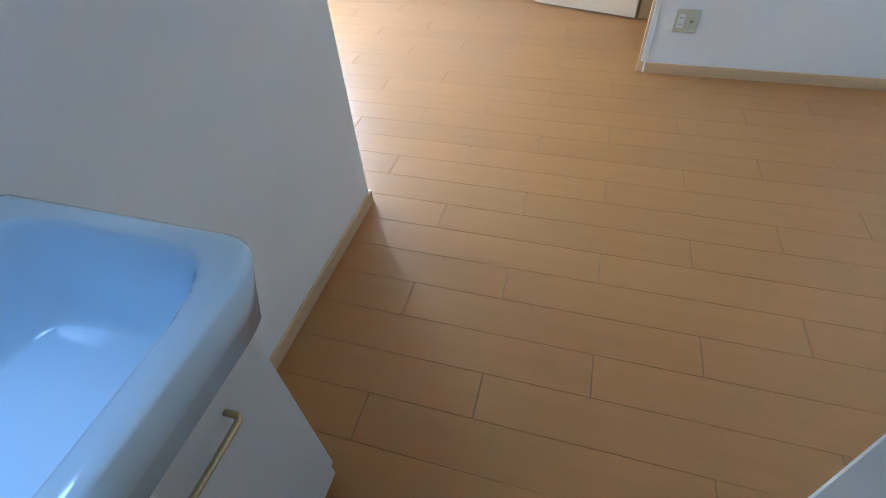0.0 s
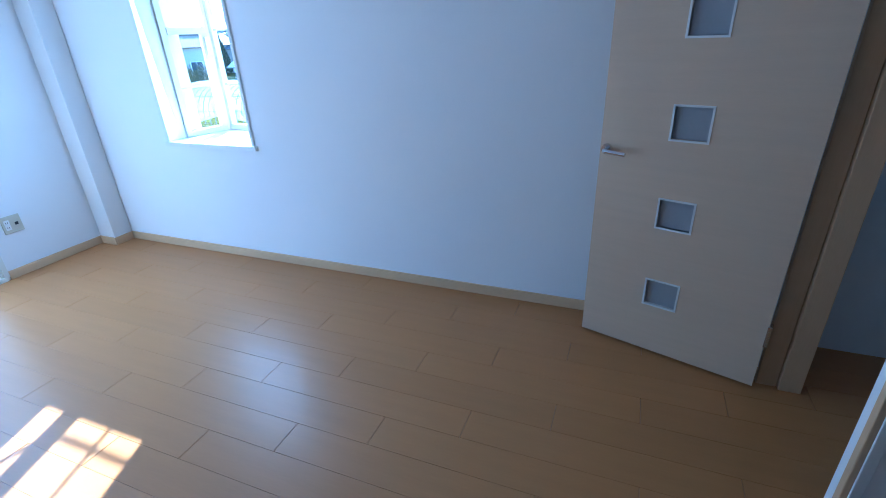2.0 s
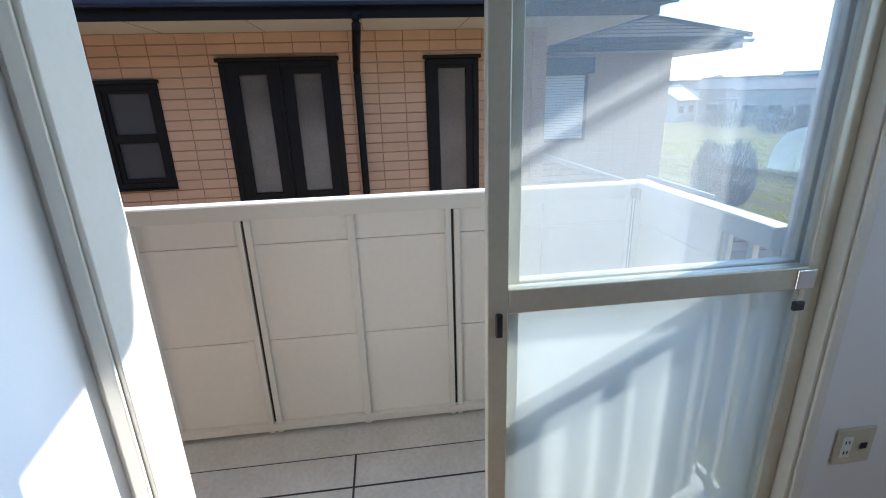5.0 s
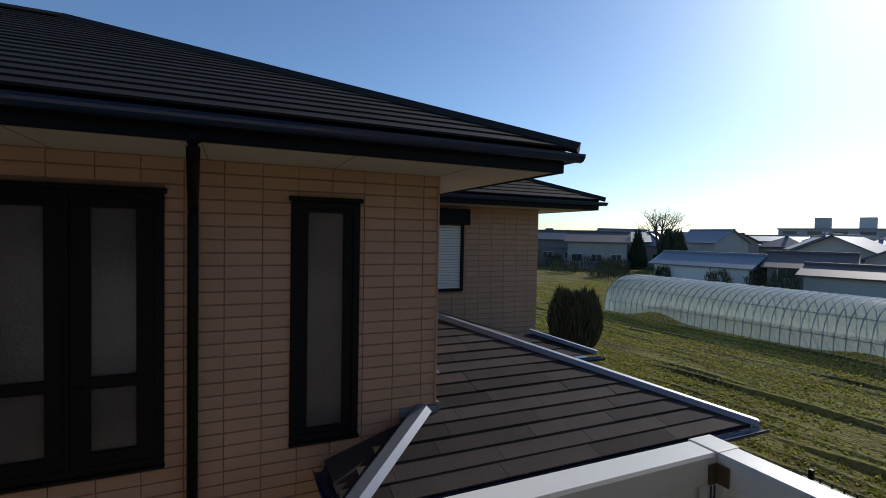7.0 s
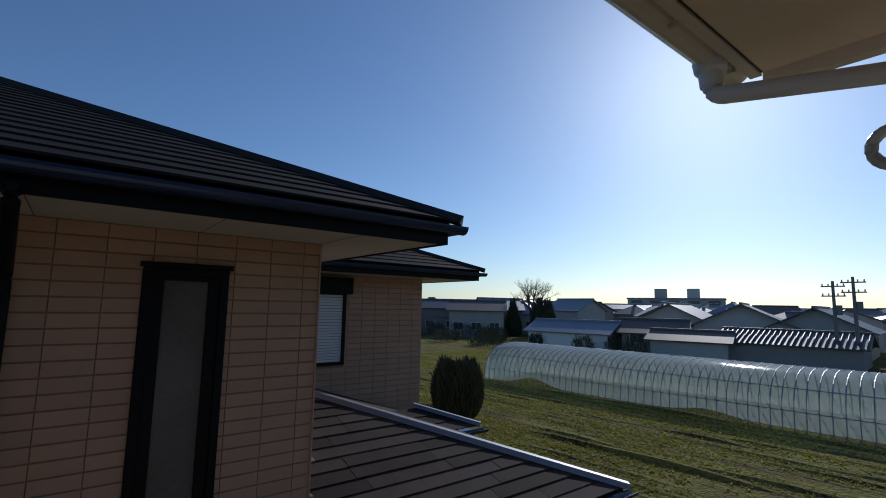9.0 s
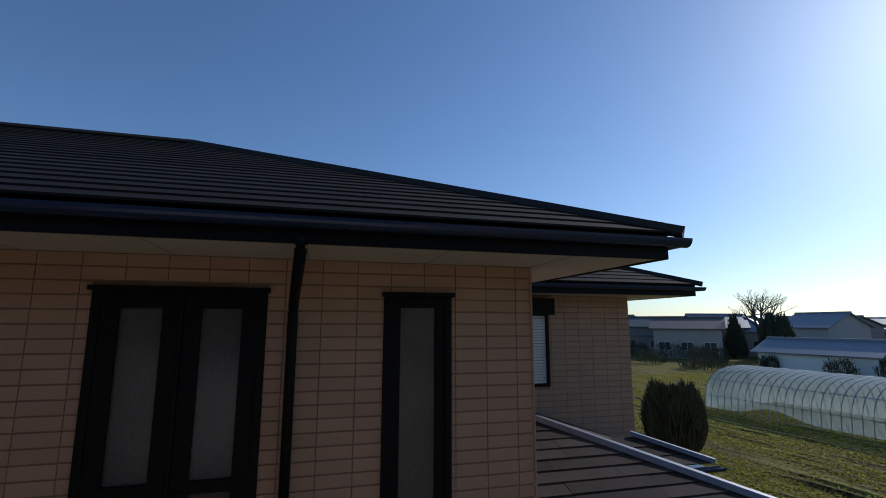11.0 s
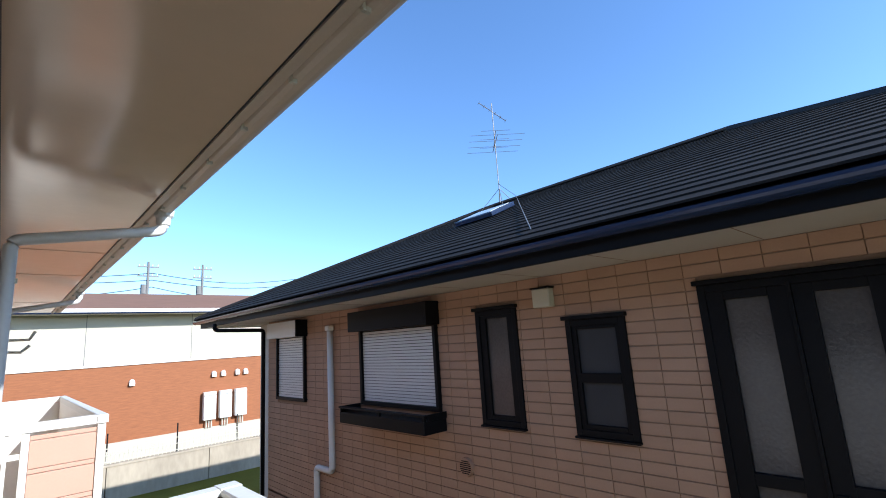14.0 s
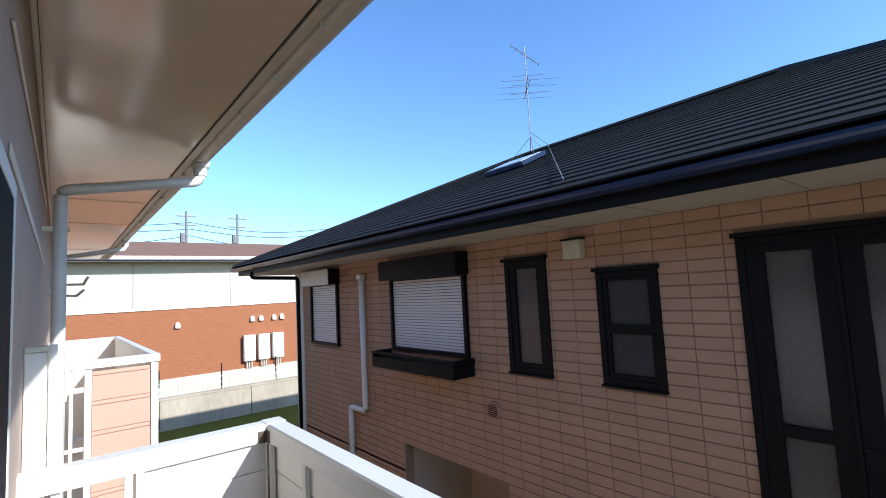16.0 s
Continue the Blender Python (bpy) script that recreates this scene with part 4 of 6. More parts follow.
part("door_bar", boxes((HX - 1.139, HX - 1.12, -4.1, -4.06, -2.3, -1.2), bev=0.004), M_ALU, ed)


def hglass(name, col):
    """House panes: patterned glass with a dim room behind it."""
    m = mat(name, col, 0.2, 0.3, 2.0, 45.0, 0.7)
    b = m.node_tree.nodes["Principled BSDF"]
    b.inputs["Specular IOR Level"].default_value = 0.5
    return m


M_HGLASS = hglass("patterned_grey_glass", (0.085, 0.076, 0.07))
M_SCREEN = mat("insect_screen", (0.035, 0.035, 0.037), 0.7, 0.2, 3.0, 200.0, 0.2)


def house_window(y0, y1, z0, z1, kind):
    """Window set in the facade: frame, lintel, sash bars, panes."""
    x = HX
    f = 0.055
    w = part("window", boxes((x - 0.06, x + 0.02, y0, y0 + f, z0, z1), (x - 0.06, x + 0.02, y1 - f, y1, z0, z1), (x - 0.06, x + 0.02, y0 + f, y1 - f, z0, z0 + f), (x - 0.06, x + 0.02, y0 + f, y1 - f, z1 - f, z1), bev=0.004), M_BLACKF, house, "black framed window")
    part("lintel", boxes((x - 0.01, x + 0.055, y0 - 0.02, y1 + 0.02, z1, z1 + 0.035), bev=0.006), M_BLACKF, w)
    part("sill", boxes((x - 0.01, x + 0.045, y0 - 0.008, y1 + 0.008, z0 - 0.02, z0 - 0.001), bev=0.004), M_BLACKF, w)
    a, b, c, d = y0 + f, y1 - f, z0 + f, z1 - f
    if kind == "single":
        part("sash", boxes((x - 0.05, x + 0.005, a, a + 0.075, c, d), (x - 0.05, x + 0.005, b - 0.075, b, c, d), (x - 0.05, x + 0.005, a + 0.075, b - 0.075, c, c + 0.045), (x - 0.05, x + 0.005, a + 0.075, b - 0.075, d - 0.03, d), bev=0.003), M_BLACKF, w)
        part("pane", boxes((x - 0.03, x - 0.022, a + 0.07, b - 0.07, c + 0.04, d - 0.025)), M_HGLASS, w, "patterned grey pane")
    elif kind == "hung":
        m = (c + d) / 2
        part("sash", boxes((x - 0.05, x + 0.005, a, a + 0.04, c, d), (x - 0.05, x + 0.005, b - 0.04, b, c, d), (x - 0.05, x + 0.008, a + 0.04, b - 0.04, m - 0.05, m + 0.03), (x - 0.05, x + 0.005, a + 0.04, b - 0.04, c, c + 0.04), (x - 0.05, x + 0.005, a + 0.04, b - 0.04, d - 0.03, d), bev=0.003), M_BLACKF, w)
        part("pane", boxes((x - 0.03, x - 0.022, a + 0.035, b - 0.035, m + 0.025, d - 0.025)), M_SCREEN, w, "dark screened pane")
        part("pane", boxes((x - 0.03, x - 0.022, a + 0.035, b - 0.035, c + 0.035, m - 0.045)), M_SCREEN, w, "dark screened pane")
    elif kind == "double":
        mid = (y0 + y1) / 2
        part("mullion", boxes((x - 0.055, x + 0.03, mid - 0.012, mid + 0.012, c, d + 0.02), bev=0.003), M_BLACKF, w)
        tz = z0 + 0.62
        for p, q in ((a, mid - 0.012), (mid + 0.012, b)):
            s = part("leaf", boxes((x - 0.05, x + 0.012, p, p + 0.11, c, d), (x - 0.05, x + 0.012, q - 0.11, q, c, d), (x - 0.05, x + 0.012, p + 0.11, q - 0.11, c, c + 0.09), (x - 0.05, x + 0.012, p + 0.11, q - 0.11, d - 0.06, d), (x - 0.05, x + 0.012, p + 0.11, q - 0.11, tz - 0.04, tz + 0.04), bev=0.003), M_BLACKF, w)
            part("pane", boxes((x - 0.03, x - 0.022, p + 0.105, q - 0.105, tz + 0.035, d - 0.055)), M_HGLASS, s, "patterned grey pane")
            part("pane", boxes((x - 0.03, x - 0.022, p + 0.105, q - 0.105, c + 0.085, tz - 0.035)), M_HGLASS, s, "patterned grey pane")
        part("pull", boxes((x + 0.013, x + 0.03, mid + 0.03, mid + 0.09, tz - 0.03, tz - 0.015), bev=0.003), M_BLACKF, w)
    return w


def shutter_window(y0, y1, z0, z1, x, planter, box_mat, parent=house):
    w = part("shutter_window", boxes((x - 0.06, x + 0.05, y0, y0 + 0.05, z0, z1), (x - 0.06, x + 0.05, y1 - 0.05, y1, z0, z1), (x - 0.06, x + 0.05, y0 + 0.05, y1 - 0.05, z0, z0 + 0.05), bev=0.004), M_BLACKF, parent, "black framed window with a closed shutter")
    n = 24
    dz = (z1 - z0 - 0.06) / n
    for k in range(n):
        part("slat", boxes((x - 0.006 + 0.002 * (k % 2), x + 0.012, y0 + 0.05, y1 - 0.05, z0 + 0.052 + k * dz, z0 + 0.052 + (k + 1) * dz - 0.006), bev=0.003), M_SHUT, w)
    part("backing", boxes((x - 0.03, x - 0.012, y0 + 0.05, y1 - 0.05, z0 + 0.05, z1)), M_BLACKF, w)
    part("shutter_box", boxes((x - 0.01, x + 0.2, y0 - 0.04, y1 + 0.0, z1 + 0.001, z1 + 0.27), bev=0.008), box_mat, w)
    part("box_end", boxes((x - 0.008, x + 0.205, y1 + 0.001, y1 + 0.04, z1 + 0.0, z1 + 0.272), bev=0.004), M_BLACKF, w)
    if planter:
        part("planter_tray", boxes((x, x + 0.33, y0 - 0.08, y1 + 0.06, z0 - 0.2, z0 - 0.06), bev=0.006), M_BLACKF, w)
        part("planter_rail", boxes((x + 0.28, x + 0.34, y0 - 0.09, y1 + 0.07, z0 - 0.015, z0 + 0.01), bev=0.003), M_BLACKF, w)
        for yy in (y0 - 0.06, (y0 + y1) / 2, y1 + 0.04):
            part("planter_post", boxes((x + 0.295, x + 0.325, yy - 0.015, yy + 0.015, z0 - 0.06, z0 - 0.015)), M_BLACKF, w)
        for yy in (y0 - 0.09, y1 + 0.05):
            part("planter_end", boxes((x + 0.0, x + 0.28, yy, yy + 0.02, z0 - 0.06, z0 + 0.01), bev=0.002), M_BLACKF, w)
    return w


house_window(*WIN[0], "single")
house_window(*WIN[1], "double")
house_window(*WIN[2], "hung")
house_window(*WIN[3], "single")
shutter_window(*WIN[4], HX, True, M_BLACKF)
shutter_window(*WIN[5], HX, False, M_SHUT)
shutter_window(3.2, 4.37, 0.45, 1.62, WX, False, M_BLACKF)

# vent hood, round vent, drainpipes
vh = part("vent_hood", boxes((HX + 0.002, HX + 0.09, -2.29, -2.1, 1.655, 1.83), bev=0.01), M_BEIGEPL, house, "cream vent hood")
part("hood_lip", boxes((HX + 0.001, HX + 0.1, -2.3, -2.09, 1.831, 1.845), bev=0.003), M_BLACKF, vh)
bm = bmesh.new()
bmesh.ops.create_cone(bm, cap_ends=True, segments=24, radius1=0.1, radius2=0.09, depth=0.03, matrix=pose(HX + 0.016, -3.4, 0.085, 0, 90))
rv = part("round_vent", bm, M_SIDING, house, "round siding-coloured vent")
for k in range(7):
    z = 0.085 - 0.06 + 0.02 * k
    h = math.sqrt(max(0.0, 0.078 ** 2 - (z - 0.085) ** 2))
    part("louvre", boxes((HX + 0.0315, HX + 0.036, -3.4 - h, -3.4 + h, z - 0.005, z + 0.004)), M_BLACKF, rv)
pts = [(HX + 0.06, -6.13, 1.7)] + bend((HX + 0.06, -6.13, 1.7), (HX + 0.06, -6.13, -0.36), (HX + 0.06, -6.6, -0.36), 0.07) + bend((HX + 0.06, -6.13, -0.36), (HX + 0.06, -6.6, -0.36), (HX + 0.06, -6.6, -2), 0.07) + [(HX + 0.06, -6.6, GZ)]
wp = part("white_duct", pipe(pts, 0.045, 10), M_PVC, house, "white plastic duct", True)
part("duct_cap", boxes((HX + 0.01, HX + 0.12, -6.19, -6.07, 1.66, 1.74), bev=0.02), M_PVC, wp)
gx = -3.13
pts = [(gx - 0.03, 0.48, EZ + 0.02), (gx - 0.03, 0.48, EZ - 0.03)] + bend((gx - 0.03, 0.48, EZ), (gx - 0.03, 0.48, EZ - 0.08), (HX + 0.07, 0.42, EZ - 0.3), 0.08) + bend((gx - 0.03, 0.48, EZ - 0.08), (HX + 0.07, 0.42, EZ - 0.34), (HX + 0.07, 0.42, -2), 0.1) + [(HX + 0.07, 0.42, GZ)]
dpi = part("drainpipe", pipe(pts, 0.036, 12), M_BLACKF, house, "black round drainpipe", True)
for z in (1.45, 0.62, -0.2):
    part("pipe_clip", boxes((HX + 0.001, HX + 0.115, 0.4, 0.44, z, z + 0.03), bev=0.003), M_BLACKF, dpi)
pts = [(gx - 0.03, -8.9, EZ + 0.02), (gx - 0.03, -8.9, EZ - 0.03)] + bend((gx - 0.03, -8.9, EZ), (gx - 0.03, -8.9, EZ - 0.1), (HX + 0.07, -8.62, EZ - 0.14), 0.06) + bend((gx - 0.03, -8.9, EZ - 0.1), (HX + 0.07, -8.62, EZ - 0.14), (HX + 0.07, -8.62, -2), 0.06) + [(HX + 0.07, -8.62, GZ)]
part("drainpipe", pipe(pts, 0.036, 12), M_BLACKF, house, "black round drainpipe", True)
# pale set-back bay at the far end
part("set_back_wall", boxes((-5.6, -4.3, -9.6, HS - 0.001, GZ, EZ + 0.05), bev=0.004), M_SOFW, house, "pale set-back wall")


# hip roofs
def hip_roof(name, x0, x1, y0, y1, z0, pitch, step, material, ridge_x=None, course_name="slate_course"):
    """Main faces in courses: east, north and south slopes; x0 is the east eave."""
    half = (x0 - x1) / 2
    n = int(half / step)
    rf = part(name, boxes((x1 + 0.1, x0 - 0.1, y0 + 0.1, y1 - 0.1, z0 - 0.02, z0 - 0.004)), M_SOFW, house, "roof with dark slates")
    for k in range(n):
        a, b = k * step, min((k + 1) * step + 0.05, half)
        lift = 0.018
        za, zb = z0 + pitch * a + lift, z0 + pitch * b + 0.001
        for quad in ([(x0 - a, y0 + a, za), (x0 - a, y1 - a, za), (x0 - b, y1 - b, zb), (x0 - b, y0 + b, zb)],
                     [(x0 - a, y1 - a, za), (x1 + a, y1 - a, za), (x1 + b, y1 - b, zb), (x0 - b, y1 - b, zb)],
                     [(x0 - a, y0 + a, za), (x1 + a, y0 + a, za), (x1 + b, y0 + b, zb), (x0 - b, y0 + b, zb)],
                     [(x1 + a, y0 + a, za), (x1 + a, y1 - a, za), (x1 + b, y1 - b, zb), (x1 + b, y0 + b, zb)]):
            bm = bmesh.new()
            slab(bm, quad, 0.016)
            part(course_name, bm, material, rf)
    zr = z0 + pitch * half
    xr = (x0 + x1) / 2
    for p, q in (((x0 + 0.02, y1 + 0.02, z0 + 0.02), (xr, y1 - half, zr + 0.02)), ((x0 + 0.02, y0 - 0.02, z0 + 0.02), (xr, y0 + half, zr + 0.02)), ((xr, y0 + half, zr + 0.02), (xr, y1 - half, zr + 0.02)), ((x1, y1, z0 + 0.02), (xr, y1 - half, zr + 0.02))):
        P, Q = Vector(p), Vector(q)
        d = (Q - P).normalized()
        s = d.cross(Vector((0, 0, 1))).normalized()
        u = s.cross(d)
        bm = bmesh.new()
        prof = [(-0.09, -0.03), (0, 0.035), (0.09, -0.03), (0.085, -0.045), (-0.085, -0.045)]
        rings = [[bm.verts.new(e + s * a + u * b) for a, b in prof] for e in (P, Q)]
        for k in range(5):
            bm.faces.new((rings[0][k], rings[0][(k + 1) % 5], rings[1][(k + 1) % 5], rings[1][k]))
        bm.faces.new(rings[0])
        bm.faces.new(rings[1][::-1])
        part("ridge_cap", bm, M_SLATE, rf)
    return rf


def eave_band(x0, x1, y0, y1, z):
    """Soffit, fascia and gutters round the east and north eaves."""
    e = part("eave", boxes((x1, x0 - 0.06, y0 + 0.06, y1 - 0.06, z, z + 0.02)), M_SOFW, house, "pale boarded soffit")
    for row in ((x0 - 0.06, x0 - 0.03, y0 + 0.03, y1 - 0.03, z - 0.012, z + 0.17), (x1, x0 - 0.061, y1 - 0.06, y1 - 0.03, z - 0.012, z + 0.17), (x1, x0 - 0.061, y0 + 0.03, y0 + 0.06, z - 0.012, z + 0.17)):
        part("fascia", boxes(row, bev=0.004), M_BLACKF, e, "black fascia board")
    for p, q in (((x0 + 0.03, y0 - 0.08, z + 0.13), (x0 + 0.03, y1 + 0.08, z + 0.13)), ((x0 + 0.02, y1 + 0.03, z + 0.131), (x1, y1 + 0.03, z + 0.131)), ((x1, y0 - 0.03, z + 0.131), (x0 + 0.02, y0 - 0.03, z + 0.131))):
        part("gutter", gutter("g", [p, q], 0.062, M_GUTTER, ""), M_GUTTER, e, "dark rain gutter")
    yy = y0 + 0.5
    while yy < y1:
        part("soffit_joint", boxes((x0 - 0.9, x0 - 0.065, yy - 0.003, yy + 0.003, z - 0.002, z - 0.0005)), M_MORTAR, e)
        yy += 0.91


EX0 = -3.19
eave_band(EX0, -12.0, HS - 1.45, HN + 0.75, EZ)
hip_roof("main_roof", EX0 + 0.03, -11.95, HS - 1.45, HN + 0.78, EZ + 0.17, 0.44, 0.2, M_SLATE)
eave_band(WX + 0.8, -13.0, HN + 0.85, WN + 0.8, EZ)
hip_roof("wing_roof", WX + 0.83, -13.0, HN - 0.8, WN + 0.83, EZ + 0.17, 0.4, 0.2, M_SLATE)

# lower roof with separate slates
LZ, LP = -0.41, 0.326
lr = part("lower_roof", boxes((-7.6, -3.35, HN + 0.01, 5.3, -0.62, -0.56)), M_GUTTER, house, "brown slate lower roof")
random.seed(5)
E_X = -3.2
step = 0.165
k = 0
while True:
    a = k * step
    if a > 3.3:
        break
    x_a, x_b = E_X - a, E_X - a - step - 0.04
    z_a, z_b = LZ + LP * a + 0.018, LZ + LP * (a + step + 0.04)
    lo = 1.35 + a if x_a > HX else HN + 0.01
    hi = 5.49 - a
    y = lo - random.choice((0.15, 0.4, 0.55, 0.65))
    while y < hi:
        p, q = max(y, lo), min(y + 0.9, hi)
        if q - p > 0.03:
            bm = bmesh.new()
            dh = random.uniform(0, 0.004)
            slab(bm, [(x_a, p + 0.002, z_a + dh), (x_a, q - 0.002, z_a + dh), (max(x_b, -7.6), min(q - 0.002, 5.49 - a - step), z_b + dh), (max(x_b, -7.6), p + 0.002, z_b + dh)], 0.012)
            worn = q - lo < 0.5 and x_a < HX + 0.3 and k % 3 != 1
            part("slate", bm, M_SLATE3 if worn else M_SLATE2, lr)
        y += 0.9
    k += 1

def cap_line(p, q, parent, material, w=0.075):
    P, Q = Vector(p), Vector(q)
    d = (Q - P).normalized()
    s = d.cross(Vector((0, 0, 1))).normalized()
    u = s.cross(d)
    bm = bmesh.new()
    prof = [(-w, -0.02), (-w * 0.5, 0.03), (w * 0.5, 0.03), (w, -0.02)]
    rings = [[bm.verts.new(e + s * a + u * b) for a, b in prof] for e in (P, Q)]
    for j in range(4):
        bm.faces.new((rings[0][j], rings[0][(j + 1) % 4], rings[1][(j + 1) % 4], rings[1][j]))
    bm.faces.new(rings[0])
    bm.faces.new(rings[1][::-1])
    return part("hip_cap", bm, material, parent, "grey metal hip cap")


cap_line((E_X + 0.02, 5.51, LZ + 0.02), (E_X - 3.15, 2.36, LZ + LP * 3.15 + 0.02), lr, M_CAP)
cap_line((E_X + 0.02, 1.33, LZ + 0.02), (HX + 0.03, 2.2, LZ + LP * 0.85 + 0.05), lr, M_CAP, 0.09)
bm = bmesh.new()
slab(bm, [(E_X, 5.49, LZ), (E_X - 3.15, 2.34, LZ + LP * 3.15), (-7.6, 2.34, LZ + LP * 3.15), (-7.6, 5.49, LZ)], 0.02)
part("north_slope", bm, M_SLATE2, lr)
bm = bmesh.new()
slab(bm, [(E_X, 1.36, LZ), (HX + 0.01, 2.19, LZ + LP * 0.83), (HX + 0.01, 1.36, LZ)], 0.02)
part("south_slope", bm, M_SLATE2, lr)
part("flashing", boxes((HX + 0.001, HX + 0.03, 2.0, 2.36, -0.19, -0.08), (HX - 3.0, HX + 0.03, HN + 0.001, HN + 0.03, -0.3, -0.05), bev=0.003), M_CAP, lr)
part("gutter", gutter("g", [(E_X + 0.06, 1.3, LZ - 0.02), (E_X + 0.06, 5.55, LZ - 0.02)], 0.055, M_GUTTER, ""), M_GUTTER, lr)
part("gutter", gutter("g", [(HX + 0.05, 1.31, LZ - 0.02), (E_X + 0.06, 1.31, LZ - 0.02)], 0.055, M_GUTTER, ""), M_GUTTER, lr)
part("fascia", boxes((E_X - 0.06, E_X - 0.02, 1.38, 5.47, LZ - 0.14, LZ - 0.015), (HX + 0.02, E_X - 0.061, 1.38, 1.42, LZ - 0.14, LZ - 0.015)), M_GUTTER, lr)
part("lower_wall", boxes((HX - 0.2, E_X - 0.6, HN + 0.0, 5.0, GZ, -0.56), (-7.6, HX - 0.201, 4.9, 5.0, GZ, -0.56)), M_SIDING, house)
# small roof at the wing's foot
sr = part("porch_roof", boxes((-7.6, -5.95, 4.5, 5.8, -0.5, -0.45)), M_GUTTER, house, "small slate porch roof")
for k in range(3):
    bm = bmesh.new()
    a = k * 0.22
    slab(bm, [(-5.87 - a, 4.4, -0.38 + LP * a + 0.015), (-5.87 - a, 5.83 - a, -0.38 + LP * a + 0.015), (-6.13 - a, 5.83 - a - 0.26, -0.38 + LP * (a + 0.26)), (-6.13 - a, 4.4, -0.38 + LP * (a + 0.26))], 0.014)
    part("slate", bm, M_SLATE2, sr)
cap_line((-5.85, 5.85, -0.35), (-6.6, 5.1, -0.105), sr, M_CAP, 0.06)
part("gutter", gutter("g", [(-5.8, 4.4, -0.41), (-5.8, 5.93, -0.41)], 0.06, M_GUTTER, ""), M_GUTTER, sr)
part("porch_wall", boxes((-7.6, -6.3, 5.1, 5.5, GZ, -0.5)), M_SIDING, house)

# skylight and aerial on the roof
# pale base colour stands in for the bright sky reflected in the pane
M_SKYPANE = mat("skylight_painted_reflection", (0.62, 0.64, 0.66), 0.15, 0.05, bump=0, spec=0.8)
sl = part("skylight", boxes((-0.31, 0.31, -0.39, 0.39, 0, 0.07), bev=0.01), M_GUTTER, house, "roof window with a metal kerb")
sl.matrix_basis = pose(-5.75, -4.35, 3.285, 0, math.degrees(math.atan(0.44)), 0)
sl.matrix_parent_inverse = house.matrix_basis.inverted()
gp = part("skylight_pane", boxes((-0.26, 0.26, -0.33, 0.33, 0.071, 0.076)), M_SKYPANE, None)
gp.parent = sl
M_POLE_T = mat("grey_cable", (0.16, 0.16, 0.16), 0.6, 0.05, bump=0)
M_AER = mat("dull_aerial_metal", (0.2, 0.19, 0.18), 0.5, 0.1, metal=0.5, bump=0)
aer = thing("tv_aerial", "thin metal television aerial on the roof ridge", "aerial", (-7.5, -5.43, 4.06))
ax, ay, az = -7.5, -5.43, 4.06
part("mast", pipe([(ax, ay, az - 0.02), (ax, ay, az + 2.2)], 0.009, 8), M_AER, aer)
for dx, dy in ((0.3, 0.3), (-0.3, 0.3), (0.3, -0.3), (-0.3, -0.3)):
    part("stay", pipe([(ax, ay, az + 0.3), (ax + dx, ay + dy, az - 0.04 - 0.44 * abs(dx))], 0.006, 6), M_AER, aer)


def yagi(z, length, n, el, ang, tilt):
    c, s = math.cos(ang), math.sin(ang)
    b = part("boom", pipe([(ax - c * length / 2, ay - s * length / 2, z - tilt), (ax + c * length / 2, ay + s * length / 2, z + tilt)], 0.008, 6), M_AER, aer)
    for k in range(n):
        t = -0.5 + k / (n - 1)
        px, py, pz = ax + c * length * t, ay + s * length * t, z + 2 * tilt * t
        part("element", pipe([(px + s * el, py - c * el, pz), (px - s * el, py + c * el, pz)], 0.004, 5), M_AER, b)


yagi(az + 1.28, 0.75, 4, 0.55, 0.85, 0.03)
yagi(az + 1.38, 0.4, 3, 0.3, 0.85, 0.1)
yagi(az + 2.0, 0.55, 6, 0.07, -0.6, 0.2)
part("cable", pipe([(ax, ay, az + 0.4), (-7.4, -4.95, 4.06), (-5.3, -3.31, 3.10), (-3.35, -1.8, 2.25)], 0.005, 5), M_POLE_T, aer, "thin grey aerial cable")


